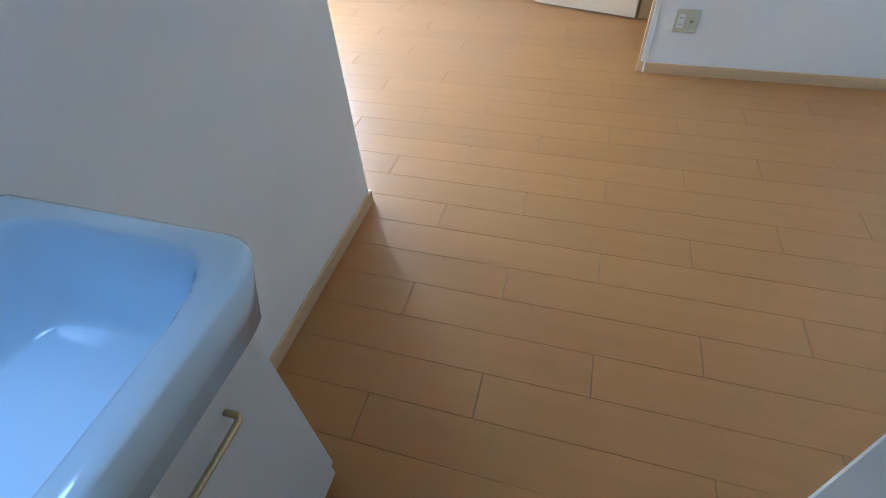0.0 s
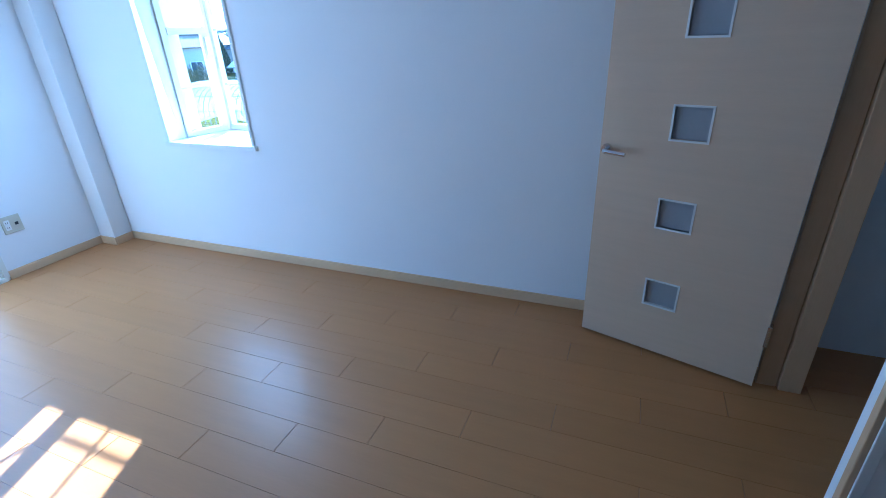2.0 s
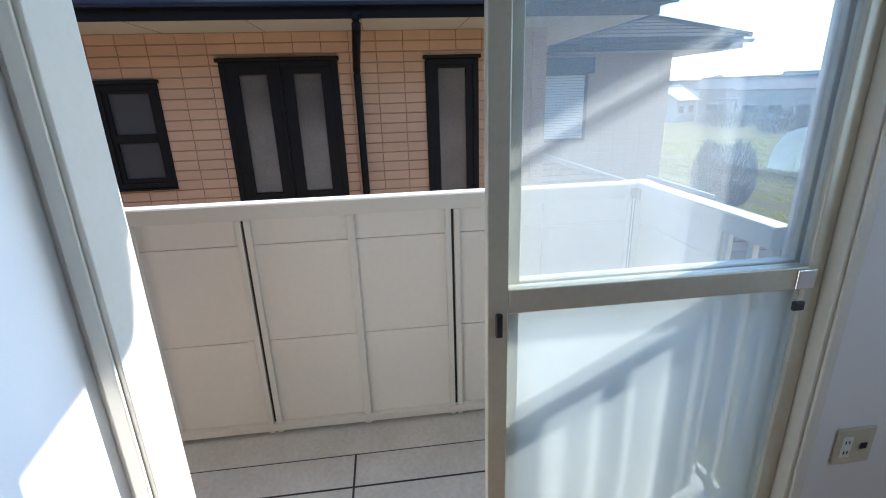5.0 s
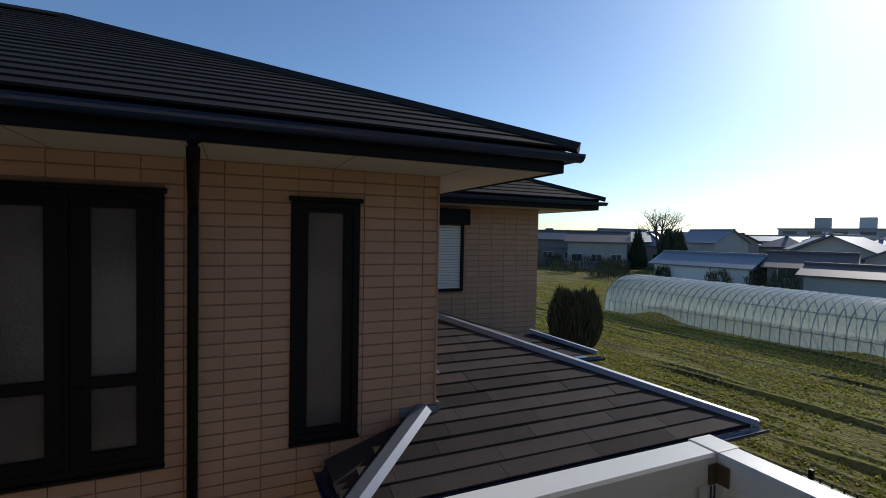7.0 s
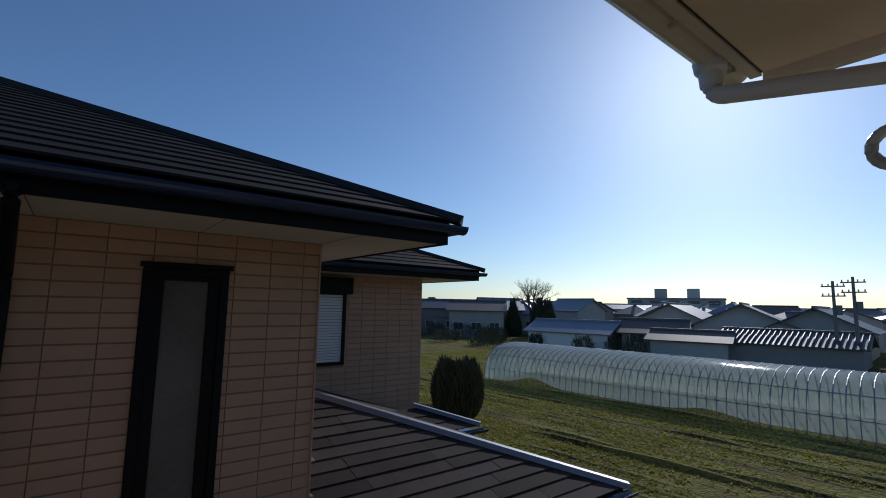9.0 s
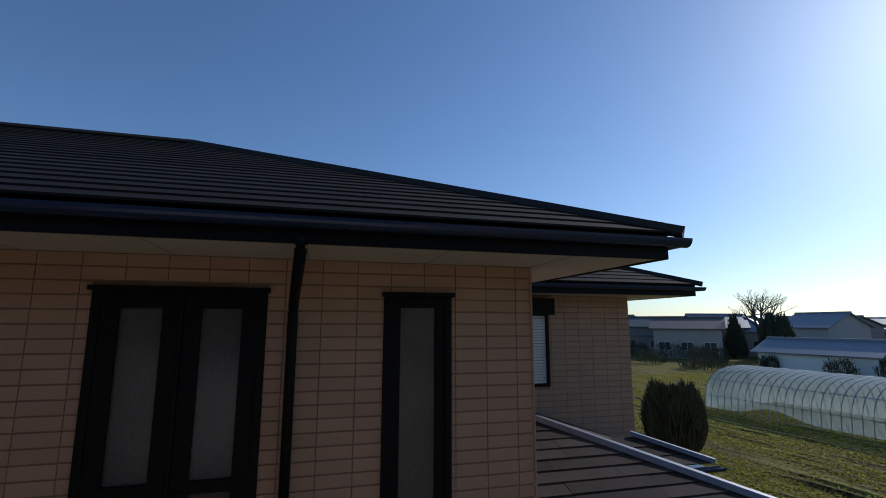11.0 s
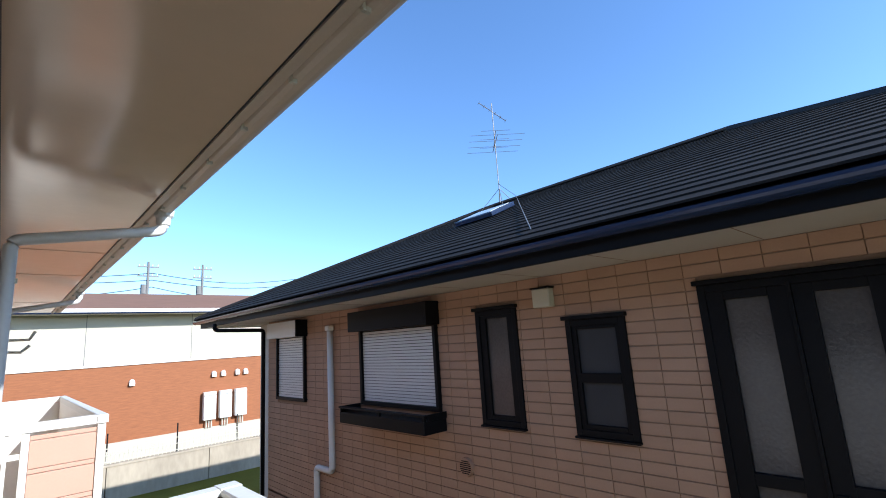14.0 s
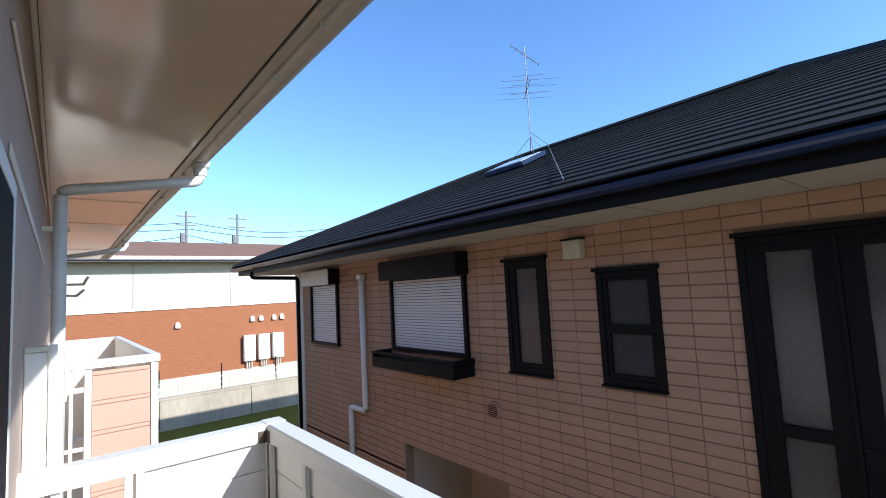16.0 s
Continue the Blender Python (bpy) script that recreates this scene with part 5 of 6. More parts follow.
# ---- ground, field, greenhouse ----
def ground_mat():
    m = bpy.data.materials.new("field_soil_and_grass")
    m.use_nodes = True
    t = m.node_tree
    b = t.nodes["Principled BSDF"]
    co = t.nodes.new("ShaderNodeTexCoord")
    mp = t.nodes.new("ShaderNodeMapping")
    mp.inputs["Rotation"].default_value = (0, 0, -0.09)
    mp.inputs["Scale"].default_value = (0.25, 1.6, 1)
    t.links.new(co.outputs["Object"], mp.inputs["Vector"])
    n1, n2, n3 = (t.nodes.new("ShaderNodeTexNoise") for _ in range(3))
    n1.inputs["Scale"].default_value, n2.inputs["Scale"].default_value, n3.inputs["Scale"].default_value = 1.0, 9.0, 0.06
    for n in (n1, n2, n3):
        n.inputs["Detail"].default_value = 6
    t.links.new(mp.outputs["Vector"], n1.inputs["Vector"])
    t.links.new(co.outputs["Object"], n2.inputs["Vector"])
    t.links.new(co.outputs["Object"], n3.inputs["Vector"])
    r = t.nodes.new("ShaderNodeValToRGB")
    e = r.color_ramp.elements
    e[0].position, e[0].color = 0.36, (0.045, 0.034, 0.016, 1)
    e[1].position, e[1].color = 0.62, (0.26, 0.25, 0.06, 1)
    x = e.new(0.48)
    x.color = (0.18, 0.145, 0.05, 1)
    mx = t.nodes.new("ShaderNodeMix")
    mx.inputs["Factor"].default_value = 0.45
    t.links.new(n1.outputs["Fac"], mx.inputs["A"])
    t.links.new(n2.outputs["Fac"], mx.inputs["B"])
    t.links.new(mx.outputs["Result"], r.inputs["Fac"])
    t.links.new(r.outputs["Color"], b.inputs["Base Color"])
    b.inputs["Roughness"].default_value = 0.95
    b.inputs["Specular IOR Level"].default_value = 0.05
    bp = t.nodes.new("ShaderNodeBump")
    bp.inputs["Strength"].default_value, bp.inputs["Distance"].default_value = 1.0, 0.12
    t.links.new(n2.outputs["Fac"], bp.inputs["Height"])
    t.links.new(bp.outputs["Normal"], b.inputs["Normal"])
    return m


M_GROUND = ground_mat()
M_GRASS = mat("field_grass", (0.26, 0.26, 0.05), 0.85, 0.3, 1.0, 20.0, 0, dark=(0.09, 0.07, 0.018), spec=0.1)
gt = M_GRASS.node_tree
gtl, gmx = gt.nodes.new("ShaderNodeBsdfTranslucent"), gt.nodes.new("ShaderNodeMixShader")
gtl.inputs["Color"].default_value = (0.42, 0.4, 0.08, 1)
gmx.inputs[0].default_value = 0.5
gt.links.new(gt.nodes["Principled BSDF"].outputs[0], gmx.inputs[1])
gt.links.new(gtl.outputs[0], gmx.inputs[2])
gt.links.new(gmx.outputs[0], gt.nodes["Material Output"].inputs["Surface"])
M_SHRUB = mat("dark_conifer", (0.06, 0.068, 0.028), 0.8, 0.3, 3.0, 30.0, 0, dark=(0.075, 0.05, 0.025))
M_LEAFD = mat("evergreen_leaf", (0.05, 0.065, 0.035), 0.8, 0.3, 2.0, 20.0, 0)
M_BARK = mat("grey_bark", (0.12, 0.1, 0.085), 0.9, 0.2, 6.0, 40.0, 0.4)
M_FARWALL = mat("pale_render", (0.5, 0.48, 0.45), 0.85, 0.08, 1.0, 30.0, 0.1, rand=0.25)
# tone raised to stand in for the haze over far buildings
M_FARWALL2 = mat("grey_brown_wall_hazed", (0.3, 0.275, 0.255), 0.85, 0.1, 1.0, 30.0, 0.1, rand=0.25)
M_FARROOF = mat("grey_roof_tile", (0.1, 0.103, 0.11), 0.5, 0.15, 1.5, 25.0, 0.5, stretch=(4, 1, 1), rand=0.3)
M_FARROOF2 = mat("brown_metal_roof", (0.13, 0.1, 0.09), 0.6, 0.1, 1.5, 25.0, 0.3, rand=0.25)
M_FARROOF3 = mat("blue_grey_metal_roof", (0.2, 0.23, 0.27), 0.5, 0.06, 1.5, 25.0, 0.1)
M_FARGLASS = mat("far_window_glass", (0.05, 0.06, 0.07), 0.15, 0.1, bump=0)
M_BRICK = mat("red_brown_tile", (0.3, 0.108, 0.04), 0.8, 0.26, 1.0, 9.0, 0.3, stretch=(3, 3, 22))
M_CREAM = mat("cream_siding", (0.5, 0.46, 0.365), 0.8, 0.05, 1.5, 14.0, 0.3, stretch=(1, 1, 9))
M_BRROOF = mat("brown_shingle", (0.22, 0.115, 0.065), 0.8, 0.15, 2.0, 14.0, 0.4, stretch=(1, 1, 6))
M_CONC = mat("weathered_concrete", (0.44, 0.375, 0.28), 0.9, 0.16, 0.9, 9.0, 0.5, stretch=(1, 1, 0.35), dark=(0.15, 0.125, 0.09))
M_STEEL = mat("galvanised_pipe", (0.3, 0.31, 0.32), 0.5, 0.05, metal=0.6, bump=0)
M_POLE = mat("concrete_pole", (0.2, 0.195, 0.19), 0.9, 0.06)

bm = bmesh.new()
vs = [bm.verts.new((x, y, GZ)) for x, y in ((-2500, -2500), (2500, -2500), (2500, 2500), (-2500, 2500))]
bm.faces.new(vs)
struct("ground", bm, M_GROUND, "flat brown and green winter field reaching the horizon", "ground")

# long low furrow ridges
random.seed(11)
DIR = Vector((17.0, 1.6, 0)).normalized()
NRM = Vector((-DIR.y, DIR.x, 0))
verts, faces = [], []
for k in range(22):
    off = 7.5 + k * 0.68 + random.uniform(-0.08, 0.08)
    if 21 < off < 27:
        continue
    hgt = random.uniform(0.02, 0.12)
    base = Vector((-24, 0, GZ)) + NRM * off
    n = 90
    for i in range(n):
        p = base + DIR * (i * 0.5)
        h = hgt * (0.5 + 1.3 * noise.noise(Vector((i * 0.21, k * 1.7, 0))))
        h = max(0.01, h)
        for s, hh in ((-0.2, -0.02), (-0.08, h), (0.08, h * 0.9), (0.2, -0.02)):
            q = p + NRM * (s + 0.05 * noise.noise(Vector((i * 0.4, k, 3))))
            verts.append((q.x, q.y, GZ + hh))
        if i:
            o = len(verts) - 8
            for j in range(3):
                faces.append((o + j, o + 4 + j, o + 5 + j, o + 1 + j))
me = bpy.data.meshes.new("field_furrows")
me.from_pydata(verts, [], faces)
me.materials.append(M_GROUND)
tagged(new("field_furrows", me), "low earth furrows running along the field", "furrows", kind="stuff")

# grass tufts
rng = np.random.default_rng(4)
verts, faces = [], []
for k in range(150000):
    d = 5.5 + 34 * rng.random() ** 1.5
    a = rng.uniform(-12, 30)
    p = Vector((-26, 0, 0)) + NRM * d + DIR * (a + 4)
    if p.y < 7 and p.x < -3:
        continue
    den = noise.noise(Vector((p.x * 0.12, p.y * 0.9, 0)))
    if den < -0.45 + 0.5 * rng.random():
        continue
    s = rng.uniform(0.025, 0.085)
    for b in range(3):
        an = rng.uniform(0, 6.28)
        dx, dy = math.cos(an) * s, math.sin(an) * s
        o = len(verts)
        verts += [(p.x - dy * 0.5, p.y + dx * 0.5, GZ), (p.x + dy * 0.5, p.y - dx * 0.5, GZ), (p.x + dx, p.y + dy, GZ + s * rng.uniform(0.5, 1.1))]
        faces.append((o, o + 1, o + 2))
me = bpy.data.meshes.new("field_grass")
me.from_pydata(verts, [], faces)
me.materials.append(M_GRASS)
tagged(new("field_grass", me), "short yellow-green grass tufts over the field", "grass", kind="stuff")

# greenhouse
gh = thing("greenhouse", "long arched plastic-film greenhouse with steel hoops in the field", "greenhouse", (-12, 23, GZ))
GO = Vector((-22.0, 21.1, GZ))
GW, GHT, GL = 5.4, 2.15, 46.0
NSEG = 14


def arch(k):
    t = math.pi * k / NSEG
    return (GW / 2 - GW / 2 * math.copysign(abs(math.cos(t)) ** 0.75, math.cos(t)), GHT * math.sin(t) ** 0.72)


def ghp(along, k):
    a, z = arch(k)
    p = GO + DIR * along + NRM * a
    return (p.x, p.y, GZ + z)


SP = 0.38
nh = 2 * int(GL / SP)
bm = bmesh.new()
grid = []
for i in range(nh + 1):
    row = []
    for k in range(NSEG + 1):
        if k == 0:
            lift = 0.1 + 0.4 * max(0, math.exp(-((i * SP / 2 - 3.6) / 1.2) ** 2)) + 0.22 * max(0, math.exp(-((i * SP / 2 - 12.5) / 1.1) ** 2))
            p = Vector(ghp(i * SP / 2, 0)) + Vector((0, 0, lift))
        else:
            p = Vector(ghp(i * SP / 2, k))
        out = (p - Vector((GO + DIR * (i * SP / 2) + NRM * (GW / 2)).to_tuple()[:2] + (GZ + 0.6,))).normalized()
        row.append(bm.verts.new(p + out * ((0.035 if i % 2 else 0.0) + 0.018 * noise.noise(Vector((i * 0.5, k, 1))))))
    grid.append(row)
for i in range(nh):
    for k in range(NSEG):
        bm.faces.new((grid[i][k], grid[i + 1][k], grid[i + 1][k + 1], grid[i][k + 1]))
bm.faces.new(grid[0])
film = part("film", bm, M_FILM, gh, "clear milky plastic film", True)
for i in range(0, nh + 1, 2):
    part("hoop", pipe([ghp(i * SP / 2, k) for k in range(NSEG + 1)], 0.022, 5), M_STEEL, gh)
for k, z in ((1, 0), (3, 0)):
    part("side_pipe", pipe([ghp(0, k), ghp(GL, k)], 0.02, 5), M_STEEL, gh)
e = ghp(0, 5), ghp(0, 8)
fr = part("end_door", pipe([(e[0][0] - 0.05, e[0][1], GZ), (e[0][0] - 0.05, e[0][1], GZ + 1.9), (e[1][0] - 0.05, e[1][1], GZ + 1.9), (e[1][0] - 0.05, e[1][1], GZ)], 0.03, 6), M_STEEL, gh, "steel pipe end door")


# shrub and trees
def shrub(name, label, at, w, h, n, material, seed, size=1.0, taper=0.0, category="shrub"):
    """Upright shrub: many thin upright sprays on short stems."""
    rnd = random.Random(seed)
    ob = thing(name, label, category, at)
    part("stem", pipe([(at[0], at[1], at[2]), (at[0], at[1], at[2] + h * 0.5)], [0.06, 0.02], 7), M_BARK, ob)
    verts, faces = [], []
    for k in range(n):
        t = rnd.random() ** 0.6
        an = rnd.uniform(0, 6.283)
        z = rnd.uniform(0.02, 1.0)
        lobe = 0.5 + 0.5 * math.sin(5 * an + seed + 2.2 * math.sin(2 * an + seed))
        rad = w / 2 * math.sqrt(t) * (0.78 + 0.62 * z - 0.85 * z * z) * (1 - taper * z) * (0.9 + 0.2 * lobe)
        p = Vector((at[0] + rad * math.cos(an), at[1] + rad * math.sin(an), at[2] + h * (0.72 + 0.18 * lobe) * z))
        L, wd = size * rnd.uniform(0.18, 0.5), size * rnd.uniform(0.008, 0.02)
        out = Vector((math.cos(an) * 0.25 + rnd.uniform(-0.2, 0.2), math.sin(an) * 0.25 + rnd.uniform(-0.2, 0.2), 1)).normalized()
        s = out.cross(Vector((rnd.uniform(-1, 1), rnd.uniform(-1, 1), 0.1))).normalized() * wd
        o = len(verts)
        verts += [tuple(p - s), tuple(p + s), tuple(p + out * L * 0.6 + s * 1.3), tuple(p + out * L), tuple(p + out * L * 0.6 - s * 1.3)]
        faces += [(o, o + 1, o + 2, o + 3, o + 4)]
    me = bpy.data.meshes.new("crown")
    me.from_pydata(verts, [], faces)
    me.materials.append(material)
    c = new("crown", me)
    c.parent = ob
    c.matrix_parent_inverse = ob.matrix_basis.inverted()
    return ob


shrub("conifer_shrub", "dense dark upright conifer shrub at the field edge", (-15.6, 13.6, GZ), 2.25, 2.3, 15000, M_SHRUB, 3)
for k, (x, y, w, h) in enumerate(((-47, 38, 4, 1.6), (-52, 45, 5, 2.2), (-42, 40, 2.4, 2.4), (-57, 44, 3, 2), (-30, 42.5, 2.5, 1.7), (-24.5, 43, 2.5, 2.0), (-39, 37.5, 5, 1.0), (-49.5, 47.5, 4, 1.3), (-45.5, 46, 2.2, 1.9), (-55, 48, 5, 1.6), (-43.8, 43, 3.6, 0.9), (-36.8, 43, 1.8, 1.5), (-28.6, 45.6, 2.2, 1.9))):
    shrub("garden_shrub", "small garden shrub before the far houses", (x, y, GZ), w, h, 900, M_LEAFD if k % 2 else M_SHRUB, 20 + k)


def branchy(name, label, at, h, spread, seed, depth=5, trunk=0.35):
    """Tapered trunk with forking limbs and fine bare twigs."""
    rnd = random.Random(seed)
    ob = thing(name, label, "tree", at)
    bm = bmesh.new()

    def grow(p, d, L, r, lev):
        mid = p + d * L * 0.5 + Vector((rnd.uniform(-1, 1), rnd.uniform(-1, 1), 0)) * L * 0.06
        q = p + d * L
        tube(bm, [p, mid, q], [r, r * 0.82, r * 0.62], 6 if lev < 3 else 4, False)
        if lev >= depth:
            return
        for _ in range(3 if lev < 3 else 2):
            nd = (d + Vector((rnd.uniform(-1, 1), rnd.uniform(-1, 1), rnd.uniform(-0.25, 0.6))) * spread).normalized()
            grow(q, nd, L * rnd.uniform(0.6, 0.82), r * 0.6, lev + 1)

    grow(Vector(at), Vector((0, 0, 1)), h * 0.3, trunk, 0)
    part("trunk", bm, M_BARK, ob, "bare grey trunk and limbs")
    return ob


branchy("bare_tree", "large bare winter tree with forking grey limbs", (-50.3, 57.9, GZ), 8.8, 0.75, 7, 8, 0.42)
shrub("evergreen_tree", "dark dense evergreen tree beside the bare one", (-47.6, 57.6, GZ), 4.8, 5.9, 5000, M_LEAFD, 9, 2.6, 0.35, "tree")
shrub("evergreen_tree", "dark narrow evergreen tree among far houses", (-51.9, 55.2, GZ), 3.4, 5.9, 4000, M_LEAFD, 12, 2.2, 0.85, "tree")


# ---- far houses ----
def far_house(name, label, at, w, d, h, rise, yaw, wall_m, roof_m, wins=3, over=0.5, storeys=1, gable=True):
    """House: wall, roof, windows with panes; local x is the long side, front faces -y."""
    ob = thing(name, label, "house", group={"town_house": "distant town houses", "tiled_house": "traditional tiled houses", "low_house": "low outbuildings", "grey_house": "two-storey grey houses"}.get(name, ""))
    ob.matrix_basis = pose(*at, 0, 0, yaw)

    def add(nm, bm, mt, parent=ob):
        o = new(nm, mesh_of(bm, mt, nm))
        o.parent = parent
        return o
    bm = boxes((-w / 2, w / 2, -d / 2, d / 2, 0, h))
    if gable:
        for s in (-1, 1):
            v = [bm.verts.new((s * w / 2, -d / 2, h)), bm.verts.new((s * w / 2, d / 2, h)), bm.verts.new((s * w / 2, 0, h + rise))]
            bm.faces.new(v)
    wl = add("wall", bm, wall_m)
    bm = bmesh.new()
    X, Y = w / 2 + over, d / 2 + over
    zr, ze = h + rise + 0.1, h + 0.05 - rise * over / (d / 2)
    if gable:
        slab(bm, [(-X, -Y, ze), (X, -Y, ze), (X, 0, zr), (-X, 0, zr)], 0.12)
        slab(bm, [(-X, Y, ze), (X, Y, ze), (X, 0, zr), (-X, 0, zr)], 0.12)
    else:
        r = max(0.3, X - Y)
        slab(bm, [(-X, -Y, ze), (X, -Y, ze), (r, 0, zr), (-r, 0, zr)], 0.12)
        slab(bm, [(-X, Y, ze), (X, Y, ze), (r, 0, zr), (-r, 0, zr)], 0.12)
        slab(bm, [(-X, -Y, ze), (-X, Y, ze), (-r, 0, zr)], 0.12)
        slab(bm, [(X, -Y, ze), (X, Y, ze), (r, 0, zr)], 0.12)
    rf = add("roof", bm, roof_m)
    rr = X if gable else max(0.3, X - Y)
    add("ridge", boxes((-rr, rr, -0.14, 0.14, zr - 0.06, zr + 0.16), bev=0.03), roof_m, rf)
    for s in range(storeys):
        for k in range(wins):
            cx = -w / 2 + w * (k + 0.5) / wins
            z = s * 2.7 + 1.1
            if z + 1.1 > h:
                continue
            wd = add("window", boxes((cx - 0.75, cx + 0.75, -d / 2 - 0.04, -d / 2 - 0.002, z - 0.05, z + 1.05), bev=0.01), M_ALUW)
            add("pane", boxes((cx - 0.68, cx - 0.02, -d / 2 - 0.05, -d / 2 - 0.041, z, z + 1.0)), M_FARGLASS, wd)
            add("pane", boxes((cx + 0.02, cx + 0.68, -d / 2 - 0.05, -d / 2 - 0.041, z, z + 1.0)), M_FARGLASS, wd)
    return ob


far_house("white_shed", "low white shed with a blue-grey metal roof", (-33.8, 46.5, GZ), 9.5, 5, 1.95, 1.0, 10, M_WHITEPL, M_FARROOF3, 2)
far_house("low_house", "small grey-walled house with a brown roof", (-26.3, 50, GZ), 6, 5.5, 2.2, 1.1, 25, M_FARWALL2, M_FARROOF2, 2)
far_house("low_house", "low outbuilding with a wide brown metal roof", (-21.8, 48.5, GZ), 6.5, 4.5, 1.7, 0.7, 15, M_FARWALL, M_FARROOF2, 2)
shed = far_house("long_shed", "long low shed with a glinting ribbed tile roof", (-14.4, 51.5, GZ), 10, 5.5, 1.8, 0.9, 5, M_FARWALL2, M_FARROOF, 5)
shed_roof = [o for o in shed.children if o.name.startswith("roof")][0]
for k in range(26):
    x = -5.3 + 10.6 * k / 25
    o = new("tile_rib", mesh_of(pipe([(x, -3.24, 1.72), (x, -0.15, 2.82)], 0.07, 6), M_FARROOF, "tile_rib", True))
    o.parent = shed_roof
far_house("tiled_house", "traditional house with a large grey tiled roof", (-31.5, 67, GZ), 8.5, 8, 3.3, 1.9, 100, M_FARWALL, M_FARROOF, 3, 0.9)
far_house("tiled_house", "traditional house with a broad dark tiled gable", (-22.0, 63, GZ), 9, 9.5, 2.9, 2.3, 105, M_FARWALL, M_FARROOF, 3, 1.0)
far_house("tiled_house", "traditional house with a dark tiled roof", (-15.0, 64, GZ), 8, 8, 2.9, 2.0, 95, M_FARWALL, M_FARROOF, 3, 0.8)
far_house("tiled_house", "white-walled house under grey roof tiles", (-4, 66, GZ), 9, 8, 3.3, 1.9, 80, M_FARWALL, M_FARROOF, 3, 0.8)
far_house("grey_house", "two-storey grey house with a low roof", (-62, 51, GZ), 10, 7, 4.2, 1.2, 48, M_FARWALL2, M_FARROOF, 3, 0.5, 2)
far_house("grey_house", "two-storey brown-grey house with an open side", (-54.5, 50, GZ), 8, 7, 4.0, 1.2, 45, M_FARWALL2, M_FARROOF2, 3, 0.5, 2)
far_house("small_house", "small pale house with a grey gable roof", (-62, 40, GZ), 5, 5, 3.0, 1.4, 120, M_FARWALL, M_FARROOF3, 2)
far_house("town_hall", "long pale two-storey hall with a low grey gable roof", (-81, 128, GZ), 22, 10, 4.6, 1.3, 33, M_FARWALL, M_FARROOF3, 6, 0.6, 2)
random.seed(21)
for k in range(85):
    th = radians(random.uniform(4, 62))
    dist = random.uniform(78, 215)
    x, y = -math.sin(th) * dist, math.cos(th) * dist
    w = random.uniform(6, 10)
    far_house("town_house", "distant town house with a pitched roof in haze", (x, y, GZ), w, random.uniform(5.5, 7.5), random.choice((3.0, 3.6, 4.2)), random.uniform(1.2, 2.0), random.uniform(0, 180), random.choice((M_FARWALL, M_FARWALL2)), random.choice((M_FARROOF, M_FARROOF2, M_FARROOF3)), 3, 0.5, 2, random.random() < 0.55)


def apartment(name, label, at, w, d, floors, yaw, towers):
    ob = thing(name, label, "apartment block", group="distant apartment blocks")
    ob.matrix_basis = pose(*at, 0, 0, yaw)

    def add(nm, bm, mt, parent=ob):
        o = new(nm, mesh_of(bm, mt, nm))
        o.parent = parent
        return o
    h = floors * 2.8
    add("wall", boxes((-w / 2, w / 2, -d / 2, d / 2, 0, h)), M_FARWALL)
    add("roof", boxes((-w / 2 - 0.3, w / 2 + 0.3, -d / 2 - 0.3, d / 2 + 0.3, h, h + 0.5)), M_FARROOF3)
    for tx in towers:
        add("stair_tower", boxes((tx - 2, tx + 2, -2, 2, h + 0.5, h + 4), bev=0.05), M_FARWALL)
    n = int(w / 6)
    for f in range(floors):
        for k in range(n):
            cx = -w / 2 + w * (k + 0.5) / n
            b = add("balcony", boxes((cx - 2.5, cx + 2.5, -d / 2 - 1.2, -d / 2 - 0.01, f * 2.8 + 0.1, f * 2.8 + 1.15)), M_FARWALL)
            add("window", boxes((cx - 1.8, cx + 1.8, -d / 2 - 0.05, -d / 2 - 0.005, f * 2.8 + 1.16, f * 2.8 + 2.3)), M_FARGLASS, b)


apartment("apartment_block", "long distant apartment block with two roof towers", (-85, 178, GZ), 32, 12, 3, 20, (-5, 6))
apartment("apartment_block", "distant low apartment block in haze", (-114, 176, GZ), 32, 12, 2, 30, ())
apartment("apartment_block", "distant apartment block behind the fields", (-150, 115, GZ), 40, 12, 2, 50, ())
apartment("apartment_block", "distant apartment block with a flat roof", (-130, 88, GZ), 30, 12, 2, 60, ())


def utility_pole(at, h, label, cross=2):
    ob = thing("utility_pole", label, "pole", at, group="utility poles")
    x, y, z = at
    part("shaft", pipe([(x, y, z), (x, y, z + h)], [0.17, 0.1], 8), M_POLE, ob)
    for k in range(cross):
        part("crossarm", boxes((x - 0.8, x + 0.8, y - 0.05, y + 0.05, z + h - 0.5 - k * 0.8, z + h - 0.4 - k * 0.8)), M_POLE, ob)
        for s in (-0.7, -0.3, 0.3, 0.7):
            part("insulator", pipe([(x + s, y, z + h - 0.4 - k * 0.8), (x + s, y, z + h - 0.22 - k * 0.8)], 0.05, 6), M_SOFW, ob)
    part("transformer", pipe([(x + 0.3, y, z + h - 2.8), (x + 0.3, y, z + h - 2.0)], 0.22, 8), M_POLE, ob)


